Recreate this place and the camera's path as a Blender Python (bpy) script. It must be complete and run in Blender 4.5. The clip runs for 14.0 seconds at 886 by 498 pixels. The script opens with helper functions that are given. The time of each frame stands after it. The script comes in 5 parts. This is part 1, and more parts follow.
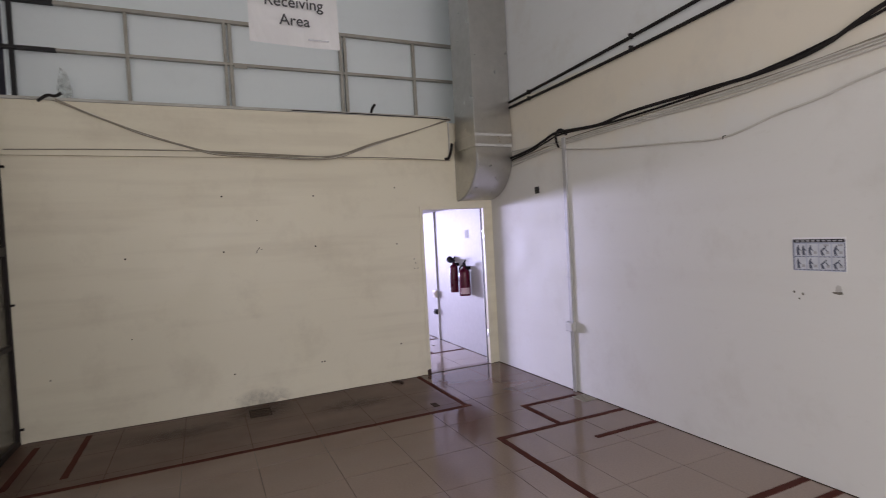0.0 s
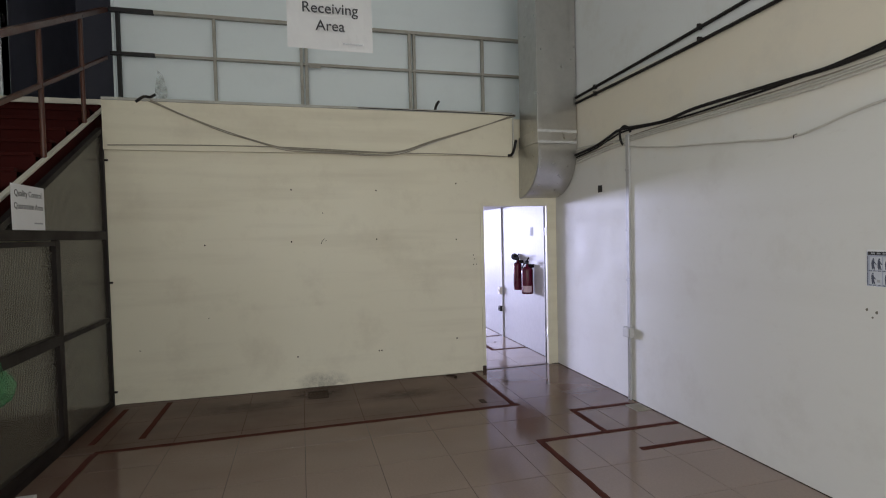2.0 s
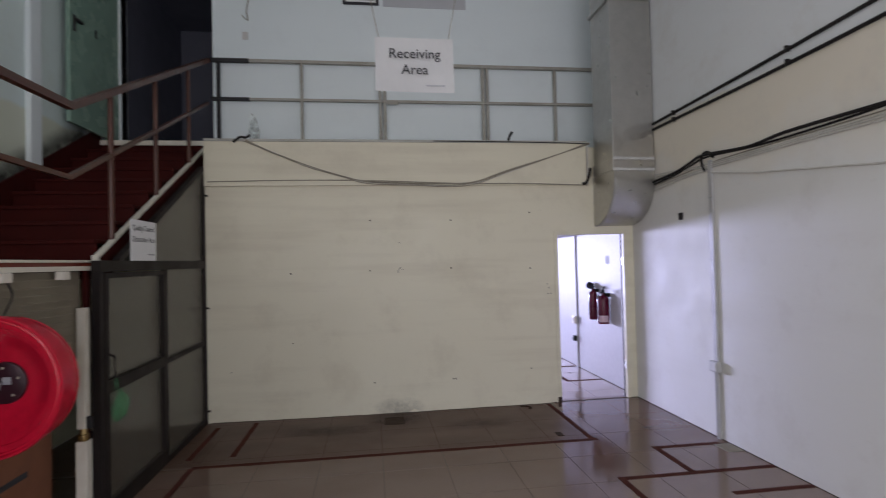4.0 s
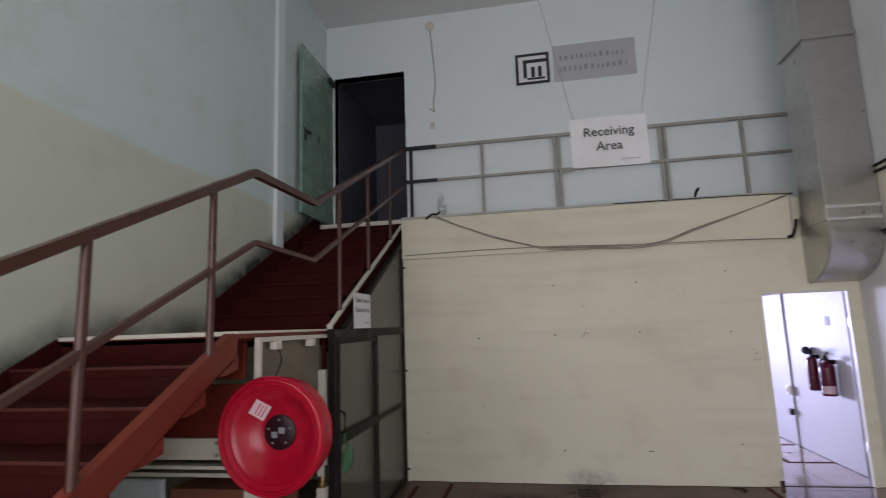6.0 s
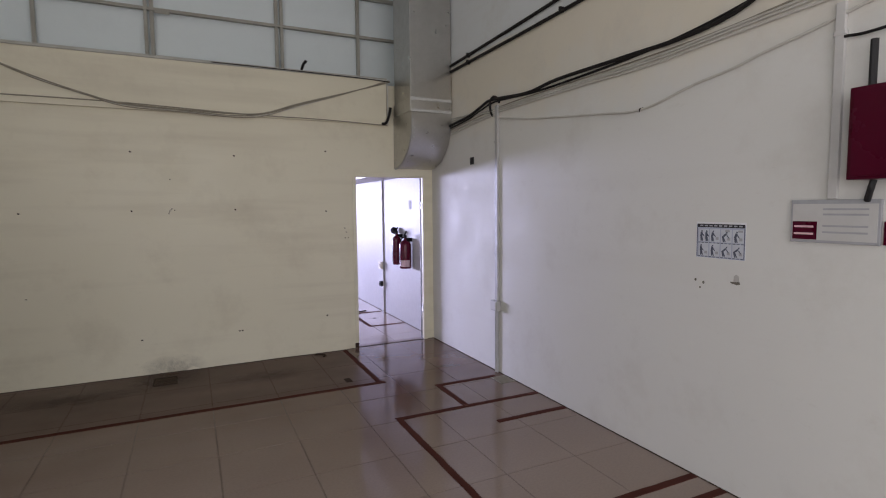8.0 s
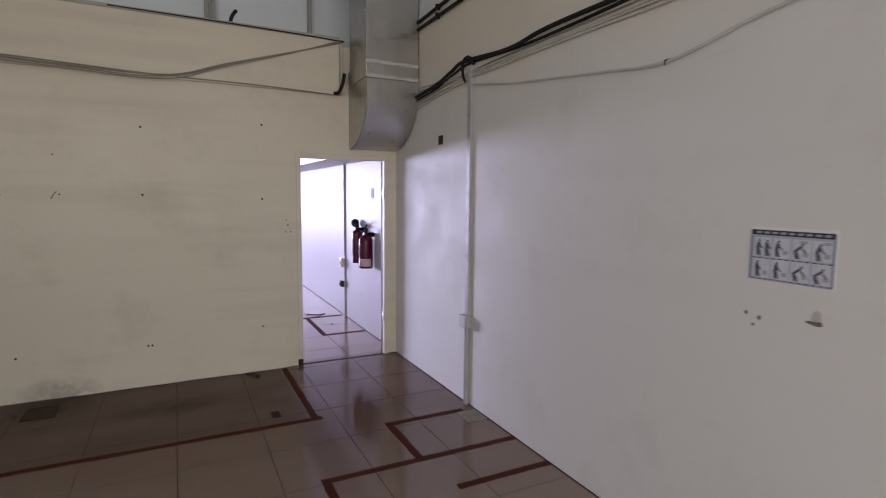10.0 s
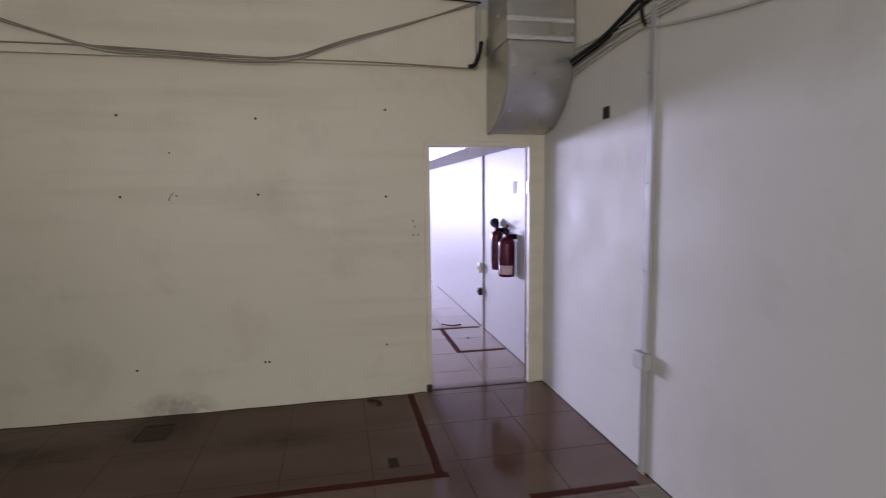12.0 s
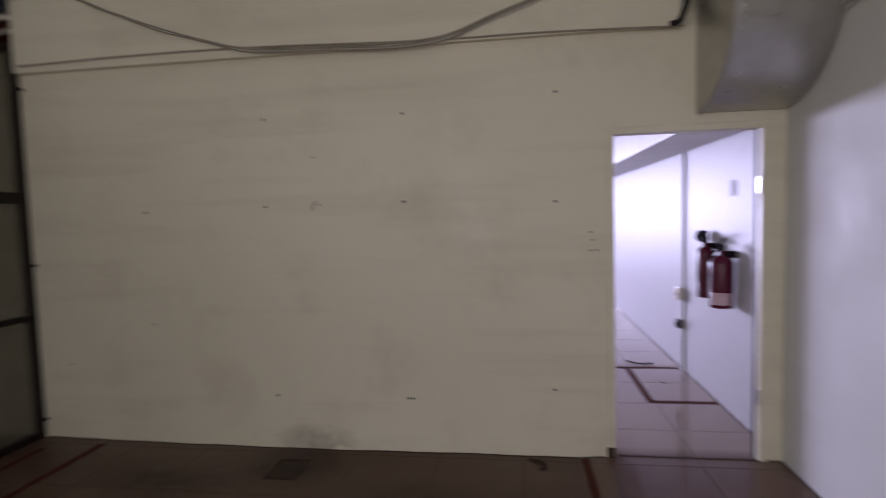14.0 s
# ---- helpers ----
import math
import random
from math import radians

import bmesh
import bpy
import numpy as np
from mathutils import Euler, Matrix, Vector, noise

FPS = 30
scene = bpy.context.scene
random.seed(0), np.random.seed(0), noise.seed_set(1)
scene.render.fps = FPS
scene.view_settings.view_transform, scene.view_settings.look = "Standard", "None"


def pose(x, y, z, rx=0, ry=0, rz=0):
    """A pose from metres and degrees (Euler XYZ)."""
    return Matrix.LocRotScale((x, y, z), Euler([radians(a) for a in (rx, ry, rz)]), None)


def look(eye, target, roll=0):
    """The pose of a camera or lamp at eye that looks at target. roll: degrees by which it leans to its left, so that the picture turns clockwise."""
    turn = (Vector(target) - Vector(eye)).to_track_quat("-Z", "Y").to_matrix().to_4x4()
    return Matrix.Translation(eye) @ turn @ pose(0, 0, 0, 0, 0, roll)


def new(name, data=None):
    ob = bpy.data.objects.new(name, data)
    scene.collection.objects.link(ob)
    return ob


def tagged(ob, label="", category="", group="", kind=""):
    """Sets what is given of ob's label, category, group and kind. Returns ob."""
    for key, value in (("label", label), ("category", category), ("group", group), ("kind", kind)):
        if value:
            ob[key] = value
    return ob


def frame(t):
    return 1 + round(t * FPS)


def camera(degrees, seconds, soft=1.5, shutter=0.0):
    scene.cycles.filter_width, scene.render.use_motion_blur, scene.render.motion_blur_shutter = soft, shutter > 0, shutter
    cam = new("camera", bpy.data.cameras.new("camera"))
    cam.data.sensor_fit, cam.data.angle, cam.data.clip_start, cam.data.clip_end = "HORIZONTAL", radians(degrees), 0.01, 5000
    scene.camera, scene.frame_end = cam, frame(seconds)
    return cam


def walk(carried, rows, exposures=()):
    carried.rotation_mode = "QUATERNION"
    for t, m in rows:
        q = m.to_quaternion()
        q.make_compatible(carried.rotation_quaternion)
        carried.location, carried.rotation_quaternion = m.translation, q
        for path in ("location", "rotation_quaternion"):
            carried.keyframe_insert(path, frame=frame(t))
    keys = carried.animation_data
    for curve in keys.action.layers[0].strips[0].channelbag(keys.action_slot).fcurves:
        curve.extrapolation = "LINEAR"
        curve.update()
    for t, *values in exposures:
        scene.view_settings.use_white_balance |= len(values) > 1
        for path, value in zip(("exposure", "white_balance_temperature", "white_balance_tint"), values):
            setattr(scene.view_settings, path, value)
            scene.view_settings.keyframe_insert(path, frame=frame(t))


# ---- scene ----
cam = camera(80.3, 14.0, soft=1.0, shutter=0.5)
PATH = [
    (0, (-0.095, -0.006, 1.715), (0.74, 1.811, 1.662), -3.1),
    (0.1, (-0.076, -0.010, 1.7165), (0.7235, 1.8206, 1.6637), -2.87),
    (0.4, (0.037, -0.0315, 1.7248), (0.6265, 1.8766, 1.6735), -1.5),
    (0.5, (0.054, -0.035, 1.726), (0.612, 1.885, 1.675), -1.3),
    (1, (0.201, -0.121, 1.71), (0.78, 1.788, 1.565), -0.5),
    (1.5, (0.256, -0.16, 1.697), (0.75, 1.774, 1.565), -2.0),
    (2, (0.219, -0.154, 1.731), (0.741, 1.775, 1.667), -1.3),
    (2.2, (0.184, -0.135, 1.744), (0.732, 1.787, 1.689), -1.8),
    (4.3, (0.12, -0.253, 1.76), (0.234, 1.743, 1.83), -1.2),
    (4.5, (0.063, -0.294, 1.76), (0.011, 1.704, 1.846), -1.8),
    (5, (-0.055, -0.384, 1.777), (-0.506, 1.563, 1.855), -2.3),
    (5.5, (-0.108, -0.398, 1.794), (-0.596, 1.526, 2.037), -2.3),
    (6, (-0.089, -0.419, 1.805), (-0.422, 1.532, 2.097), -2.0),
    (6.5, (0.012, -0.381, 1.773), (-0.119, 1.615, 1.753), -0.4),
    (7, (0.312, -0.349, 1.74), (0.571, 1.634, 1.716), -0.6),
    (7.5, (0.468, -0.261, 1.672), (1.154, 1.615, 1.568), -1.9),
    (7.6, (0.49, -0.254, 1.678), (1.249, 1.593, 1.549), -1.9),
    (7.7, (0.523, -0.207, 1.679), (1.351, 1.608, 1.532), -1.7),
    (9.8, (1.298, 0.712, 1.653), (2.209, 2.481, 1.451), 1.9),
    (10, (1.336, 0.826, 1.68), (2.236, 2.601, 1.481), 0.6),
    (10.5, (1.485, 1.053, 1.666), (2.19, 2.916, 1.484), -0.5),
    (11, (1.657, 1.266, 1.657), (2.256, 3.164, 1.458), -0.3),
    (11.5, (1.684, 1.507, 1.664), (2.239, 3.419, 1.466), -0.2),
    (12, (1.667, 1.761, 1.658), (2.058, 3.711, 1.448), -0.7),
    (12.5, (1.711, 2.104, 1.642), (1.915, 4.088, 1.5), -0.8),
    (13, (1.669, 2.36, 1.632), (1.801, 4.345, 1.427), 0.1),
    (13.5, (1.61, 2.586, 1.65), (1.845, 4.56, 1.439), -1.2),
    (14, (1.805, 2.607, 1.574), (1.529, 4.584, 1.444), -1.6),
]
# seconds, stops, kelvin, tint: the camera's own exposure and white balance drift as it turns to the stairs and nears the wall
EXPOSURES = [(0, -0.15, 6450, 17), (1.0, -0.18, 6420, 11), (2.2, -0.22, 6330, 7), (4.3, -0.22, 6050, 15), (5.0, -0.06, 6100, 4), (5.5, -0.09, 5930, 3), (6.0, -0.13, 6150, 14), (6.5, -0.1, 6100, 13), (7.0, -0.24, 6300, 6), (7.7, -0.34, 6350, 12),
             (10, -0.5, 6500, 17), (12.5, -0.56, 6450, 15), (14, -0.73, 6450, 18)]
walk(cam, [(t, look(eye, target, roll)) for t, eye, target, roll in PATH], exposures=EXPOSURES)

# ---- plan, in metres ----
WX, EX = -3.0, 3.4          # west and east wall faces
SY, NY = -4.6, 6.0          # south and north wall faces
UY = 6.70                   # face of the set-back upper north wall
HY = 20.0                   # far end of the hall behind the door
CEIL = 6.4
HX = -7.0                   # west wall of the unseen hall wing added for the window light
DOOR_L, DOOR_R, DOOR_H = 2.40, 3.275, 2.05
BEAM_B, BEAM_T, BEAM_Y, BEAM_R = 2.655, 3.19, 5.955, 2.79
PAINT = 3.25                # height at which the cream paint gives way to white
LAND, STAIR_X, TOP = 1.815, -1.80, 3.26
RISE, GOING, LAND_Y0, LAND_Y1 = 0.165, 0.305, 2.42, 3.95

# ---- world and lights ----
world = bpy.data.worlds.new("sky")
scene.world = world
world.use_nodes = True
nt = world.node_tree
sky = nt.nodes.new("ShaderNodeTexSky")
sky.sky_type, sky.sun_disc = "NISHITA", False
sky.sun_elevation, sky.sun_rotation = radians(48), radians(200)
nt.links.new(sky.outputs[0], nt.nodes["Background"].inputs[0])
nt.nodes["Background"].inputs[1].default_value = 0.1


def window_light(name, eye, target, sx, sy, power, colour):
    lamp = bpy.data.lights.new(name, "AREA")
    lamp.shape, lamp.size, lamp.size_y, lamp.energy, lamp.color = "RECTANGLE", sx, sy, power, colour
    ob = new(name, lamp)
    ob.matrix_world = look(eye, target)
    return ob


window_light("daylight_loading_door", (0.6, SY - 0.05, 2.1), (0.6, 6, 2.1), 4.4, 3.9, 170, (1.0, 0.97, 0.98))
# fill added at an unseen west opening to brighten the east wall
window_light("daylight_side_fill", (WX - 0.06, -2.9, 2.0), (3, -2.9, 2.0), 2.9, 3.7, 188, (1.0, 0.97, 0.98))
window_light("daylight_hall_window", (-3.2, HY - 0.02, 1.65), (-3.2, 0, 1.65), 5.6, 1.5, 3500, (0.66, 0.66, 1.0))


# ---- materials ----
def material(name):
    m = bpy.data.materials.new(name)
    m.use_nodes = True
    t = m.node_tree
    return m, t, t.nodes["Principled BSDF"]


def node(t, kind, **values):
    n = t.nodes.new(kind)
    for key, value in values.items():
        n.inputs[key].default_value = value
    return n


def world_noise(t, scale, detail=5.0, rough=0.6, stretch=(1, 1, 1), offset=(0, 0, 0)):
    geo = t.nodes.new("ShaderNodeNewGeometry")
    mp = t.nodes.new("ShaderNodeMapping")
    mp.inputs["Scale"].default_value, mp.inputs["Location"].default_value = stretch, offset
    t.links.new(geo.outputs["Position"], mp.inputs[0])
    n = node(t, "ShaderNodeTexNoise", Scale=scale, Detail=detail, Roughness=rough)
    t.links.new(mp.outputs[0], n.inputs["Vector"])
    return n.outputs["Fac"]


def ramp(t, fac, lo, hi, a=0.0, b=1.0):
    n = node(t, "ShaderNodeMapRange", **{"From Min": lo, "From Max": hi, "To Min": a, "To Max": b})
    t.links.new(fac, n.inputs["Value"])
    return n.outputs[0]


def mix(t, fac, a, b, how="MIX"):
    n = t.nodes.new("ShaderNodeMix")
    n.data_type, n.blend_type = "RGBA", how
    for value, slot in ((fac, 0), (a, 6), (b, 7)):
        if isinstance(value, (int, float)):
            n.inputs[slot].default_value = value
        elif isinstance(value, tuple):
            n.inputs[slot].default_value = (*value, 1)
        else:
            t.links.new(value, n.inputs[slot])
    return n.outputs[2]


def bump(t, shader, fac, strength, distance):
    n = node(t, "ShaderNodeBump", Strength=strength, Distance=distance)
    t.links.new(fac, n.inputs["Height"])
    t.links.new(n.outputs[0], shader.inputs["Normal"])


def paint(name, colour, stain, rough=0.45, amount=0.35, scale=1.3, stretch=(1, 1, 1), relief=0.25, grain=45, specular=0.5):
    """Painted plaster or steel: broad stains, fine mottling and a slight relief."""
    m, t, p = material(name)
    p.inputs["Specular IOR Level"].default_value = specular
    broad = ramp(t, world_noise(t, scale, 6, 0.65, stretch), 0.45, 0.78, 0, amount)
    fine = ramp(t, world_noise(t, grain * 0.4, 4, 0.7), 0.35, 0.7, 0, 0.16)
    c = mix(t, fine, mix(t, broad, colour, stain), stain)
    t.links.new(c, p.inputs["Base Color"])
    t.links.new(ramp(t, world_noise(t, 4, 4), 0.3, 0.7, rough - 0.07, rough + 0.1), p.inputs["Roughness"])
    bump(t, p, world_noise(t, grain, 3), relief, 0.004)
    return m


def wall_paint(name, low, high, stain, line=PAINT, rough=0.42, middle=None, middle_from=2.68, wear=1.0, streak=1.0):
    """Plaster painted in two colours with a hand-cut line between them, faint horizontal roller bands and scuffs."""
    m, t, p = material(name)
    geo = t.nodes.new("ShaderNodeNewGeometry")
    sep = t.nodes.new("ShaderNodeSeparateXYZ")
    t.links.new(geo.outputs["Position"], sep.inputs[0])
    wob = t.nodes.new("ShaderNodeMath")
    wob.operation = "ADD"
    t.links.new(sep.outputs[2], wob.inputs[0])
    t.links.new(ramp(t, world_noise(t, 2.5, 3), 0, 1, -0.05, 0.05), wob.inputs[1])
    two = mix(t, ramp(t, wob.outputs[0], line - 0.02, line + 0.02), low, high)
    if middle:
        soft = t.nodes.new("ShaderNodeMath")
        soft.operation = "ADD"
        t.links.new(sep.outputs[2], soft.inputs[0])
        t.links.new(ramp(t, world_noise(t, 1.1, 5), 0.3, 0.7, -0.22, 0.22), soft.inputs[1])
        old = mix(t, ramp(t, soft.outputs[0], middle_from - 0.25, middle_from + 0.25), low, middle)
        two = mix(t, ramp(t, wob.outputs[0], line - 0.02, line + 0.02), old, high)
    bands = ramp(t, world_noise(t, 1.0, 4, 0.55, (0.45, 0.45, 5.5)), 0.5, 0.72, 0, 0.36 * wear * streak)
    blot = ramp(t, world_noise(t, 1.7, 7, 0.7), 0.52, 0.78, 0, 0.5 * wear)
    scuff = ramp(t, world_noise(t, 9, 6, 0.75, (1, 1, 2.2)), 0.6, 0.8, 0, 0.4 * wear)
    c = mix(t, scuff, mix(t, blot, mix(t, bands, two, stain), stain), stain)
    t.links.new(c, p.inputs["Base Color"])
    t.links.new(ramp(t, world_noise(t, 3, 5), 0.3, 0.7, rough - 0.08, rough + 0.12), p.inputs["Roughness"])
    bump(t, p, world_noise(t, 26, 4, 0.6, (1, 1, 1.4)), 0.12, 0.005)
    return m


def metal(name, colour, rough=0.4, spread=0.12, metallic=1.0):
    m, t, p = material(name)
    p.inputs["Metallic"].default_value = metallic
    c = mix(t, ramp(t, world_noise(t, 7, 6, 0.7), 0.35, 0.7), colour, tuple(v * 0.9 for v in colour))
    t.links.new(c, p.inputs["Base Color"])
    t.links.new(ramp(t, world_noise(t, 12, 4), 0.3, 0.7, rough - spread, rough + spread), p.inputs["Roughness"])
    bump(t, p, world_noise(t, 5, 2), 0.12, 0.01)
    return m


def plain(name, colour, rough=0.5, metallic=0.0, vary=0.12, specular=0.5):
    m, t, p = material(name)
    p.inputs["Specular IOR Level"].default_value = specular
    p.inputs["Roughness"].default_value, p.inputs["Metallic"].default_value = rough, metallic
    c = mix(t, ramp(t, world_noise(t, 18, 4), 0.35, 0.7), colour, tuple(v * (1 - vary) for v in colour))
    t.links.new(c, p.inputs["Base Color"])
    return m


CREAM = wall_paint("cream wall paint", (0.72, 0.675, 0.525), (0.72, 0.675, 0.525), (0.53, 0.475, 0.355))
EAST = wall_paint("cream and white east wall paint", (0.725, 0.716, 0.678), (0.72, 0.74, 0.74), (0.56, 0.53, 0.475), rough=0.66, middle=(0.75, 0.69, 0.57), wear=0.9, streak=0.3)
WEST = wall_paint("cream and white west wall paint", (0.62, 0.66, 0.54), (0.64, 0.74, 0.72), (0.42, 0.45, 0.36), wear=0.7, streak=0.25)
UPPER = wall_paint("white upper wall paint", (0.76, 0.825, 0.835), (0.76, 0.825, 0.835), (0.60, 0.65, 0.65), wear=0.5, streak=0.3)
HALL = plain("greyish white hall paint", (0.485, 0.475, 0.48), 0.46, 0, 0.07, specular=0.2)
CEILING = paint("ceiling white", (0.72, 0.73, 0.72), (0.6, 0.6, 0.58), 0.7)
SHEET = metal("galvanised duct steel", (0.51, 0.50, 0.475), 0.38)
LEDGE = paint("dirty white ledge paint", (0.46, 0.46, 0.42), (0.27, 0.25, 0.2), 0.55, 0.7, 3)
SEALANT = paint("duct sealant", (0.52, 0.52, 0.50), (0.36, 0.36, 0.34), 0.7, 0.6, 9)
RED_STEEL = paint("red-brown stair paint", (0.19, 0.027, 0.013), (0.08, 0.013, 0.008), 0.42, 0.5, specular=0.35)
TREAD = paint("dark red stair covering", (0.048, 0.0056, 0.0044), (0.022, 0.0036, 0.0032), 0.7, 0.6, 2.5, specular=0.12)
NOSING = paint("worn step edge", (0.105, 0.028, 0.02), (0.04, 0.009, 0.007), 0.6, 0.6, 5, specular=0.15)
RAIL_RED = paint("brown handrail paint", (0.078, 0.025, 0.013), (0.045, 0.015, 0.009), 0.33, 0.5, 5)
RAIL_GREY = paint("weathered beige rail paint", (0.38, 0.37, 0.325), (0.25, 0.22, 0.165), 0.5, 0.7, 4)
BLACK = plain("black paint", (0.014, 0.013, 0.014), 0.6)
FRAME = paint("dark brown steel paint", (0.013, 0.009, 0.008), (0.022, 0.016, 0.015), 0.55, 0.5, specular=0.2)
WHITE = paint("white gloss paint", (0.72, 0.68, 0.58), (0.50, 0.44, 0.34), 0.35, 0.4, 5)
PLASTIC = paint("off-white plastic", (0.60, 0.59, 0.57), (0.46, 0.44, 0.41), 0.4, 0.3, 6)
CABLE_W = paint("grimy white cable", (0.60, 0.58, 0.53), (0.42, 0.39, 0.33), 0.5, 0.5, 6)
CABLE_G = paint("grey-brown cable", (0.30, 0.27, 0.21), (0.17, 0.15, 0.12), 0.55, 0.5, 6)
CABLE_B = paint("black rubber cable", (0.014, 0.012, 0.012), (0.03, 0.026, 0.022), 0.65, 0.4, 9, specular=0.25)
REEL = plain("red reel enamel", (0.54, 0.008, 0.032), 0.26, 0, 0.2)
REEL_HUB = plain("dark hub", (0.03, 0.008, 0.014), 0.35)
EXTING = paint("deep red enamel", (0.075, 0.0025, 0.016), (0.05, 0.002, 0.012), 0.25, 0.3, 6, relief=0.03, specular=0.3)
RUBBER = paint("black rubber", (0.010, 0.009, 0.010), (0.016, 0.014, 0.014), 0.8, 0.4, specular=0.03)
SWITCH = plain("dull grey plastic", (0.42, 0.42, 0.44), 0.6, 0, 0.1, 0.2)
# off-white plastic taken down to grey; the channel's shade sits in the colour
CHANNEL = paint("shade-greyed plastic channel", (0.47, 0.465, 0.46), (0.33, 0.32, 0.31), 0.5, 0.5, 4)
PANEL_INK = plain("faded panel print", (0.62, 0.64, 0.69), 0.6)
GREY_DARK = plain("faded lettering", (0.30, 0.31, 0.33), 0.6)
SLATE = plain("slate print", (0.10, 0.11, 0.155), 0.6)
CHIP = paint("dirty chipped plaster", (0.17, 0.155, 0.125), (0.09, 0.08, 0.06), 0.9, 0.7, 30)
PALE_CHIP = paint("bare grey plaster", (0.52, 0.50, 0.47), (0.36, 0.34, 0.31), 0.9, 0.6, 30)
BRASS = metal("dull brass", (0.42, 0.30, 0.13), 0.4)
PAPER = plain("white paper", (0.80, 0.80, 0.80), 0.6, 0, 0.03)
INK = plain("black ink", (0.03, 0.03, 0.035), 0.6)
GREY_INK = plain("grey ink", (0.42, 0.42, 0.44), 0.6)
PALE_BLUE = plain("pale blue print", (0.45, 0.48, 0.58), 0.6)
PINK = plain("pink label", (0.80, 0.55, 0.58), 0.5)
CARTON = paint("brown corrugated card", (0.25, 0.10, 0.05), (0.16, 0.062, 0.035), 0.8, 0.6, 3)
GREENLEAF = paint("pale green door paint", (0.24, 0.36, 0.29), (0.15, 0.24, 0.19), 0.25, 0.5, 2)
CURTAIN = paint("pale blue-grey panel", (0.56, 0.65, 0.66), (0.42, 0.50, 0.51), 0.6, 0.4, 2)
# dark blue-grey that carries the corridor's lack of light in its colour
CORRIDOR_SHADE = paint("dark corridor shade", (0.11, 0.115, 0.15), (0.07, 0.075, 0.10), 0.6)
TAPE = paint("worn red-brown floor tape", (0.088, 0.027, 0.019), (0.06, 0.024, 0.019), 0.8, 0.6, 7, specular=0.1)
GROUT = paint("brown grout", (0.095, 0.068, 0.052), (0.06, 0.044, 0.035), 0.8, specular=0.2)
GROUND = paint("outdoor concrete", (0.3, 0.29, 0.27), (0.2, 0.19, 0.18), 0.9)
HATCH = paint("grimy hatch plate", (0.062, 0.042, 0.032), (0.036, 0.026, 0.022), 0.9, 0.6, 6, specular=0.1)
HATCH_PLATE = paint("brown hatch plate", (0.092, 0.054, 0.037), (0.055, 0.034, 0.025), 0.7, 0.6, 6, specular=0.2)
EXT_LABEL = plain("faded pink label", (0.50, 0.36, 0.40), 0.5)
STAIN = paint("black grime", (0.06, 0.042, 0.033), (0.035, 0.026, 0.022), 0.85, specular=0.1)


def tile_material():
    """Polished beige floor tile: speckle, tone by tile, brown ground-in bay dirt, a brown tone along y."""
    m, t, p = material("polished beige tile")
    info = t.nodes.new("ShaderNodeObjectInfo")
    tone = ramp(t, info.outputs["Random"], 0, 1, 0.0, 0.25)
    speck = ramp(t, world_noise(t, 60, 3, 0.7), 0.4, 0.7, 0, 0.35)
    base = mix(t, tone, (0.37, 0.29, 0.245), (0.33, 0.255, 0.21))
    base = mix(t, speck, base, (0.265, 0.21, 0.175))
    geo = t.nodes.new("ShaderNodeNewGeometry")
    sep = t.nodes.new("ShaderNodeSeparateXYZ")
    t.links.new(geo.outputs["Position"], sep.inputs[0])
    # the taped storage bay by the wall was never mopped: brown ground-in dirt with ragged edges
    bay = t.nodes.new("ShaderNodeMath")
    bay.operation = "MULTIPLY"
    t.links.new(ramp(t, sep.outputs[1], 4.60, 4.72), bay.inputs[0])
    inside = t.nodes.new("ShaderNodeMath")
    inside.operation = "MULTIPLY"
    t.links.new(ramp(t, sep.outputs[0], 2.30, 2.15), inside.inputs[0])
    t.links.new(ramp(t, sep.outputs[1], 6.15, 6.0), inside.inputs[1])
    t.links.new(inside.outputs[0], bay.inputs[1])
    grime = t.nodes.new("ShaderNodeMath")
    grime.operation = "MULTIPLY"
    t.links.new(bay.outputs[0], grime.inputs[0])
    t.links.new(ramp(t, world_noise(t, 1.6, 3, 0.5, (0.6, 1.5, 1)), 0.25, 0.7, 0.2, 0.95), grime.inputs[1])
    # brown tone over the room, rising from y 2.7 to 4.7, faint past 6.15
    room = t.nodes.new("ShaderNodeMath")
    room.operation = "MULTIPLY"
    # worn only holds the two ramps along y
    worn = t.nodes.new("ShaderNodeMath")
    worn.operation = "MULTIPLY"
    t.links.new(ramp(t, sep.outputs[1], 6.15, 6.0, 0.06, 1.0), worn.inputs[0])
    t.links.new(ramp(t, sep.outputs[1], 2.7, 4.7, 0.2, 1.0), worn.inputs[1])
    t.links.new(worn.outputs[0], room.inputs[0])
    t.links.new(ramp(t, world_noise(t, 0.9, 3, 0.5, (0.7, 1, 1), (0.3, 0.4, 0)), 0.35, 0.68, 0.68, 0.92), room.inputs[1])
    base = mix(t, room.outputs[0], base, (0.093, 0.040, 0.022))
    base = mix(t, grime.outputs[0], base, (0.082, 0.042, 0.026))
    t.links.new(base, p.inputs["Base Color"])
    p.inputs["Specular IOR Level"].default_value = 0.4
    # the polish is dulled where the dirt lies thick, and slightly uneven elsewhere
    polish = ramp(t, world_noise(t, 5, 4, 0.6), 0.3, 0.7, 0.07, 0.13)
    gloss = t.nodes.new("ShaderNodeMath")
    gloss.operation = "MULTIPLY_ADD"
    t.links.new(bay.outputs[0], gloss.inputs[0])
    gloss.inputs[1].default_value = 0.34
    t.links.new(polish, gloss.inputs[2])
    t.links.new(gloss.outputs[0], p.inputs["Roughness"])
    bump(t, p, world_noise(t, 1.6, 0), 0.03, 0.01)
    return m


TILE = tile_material()


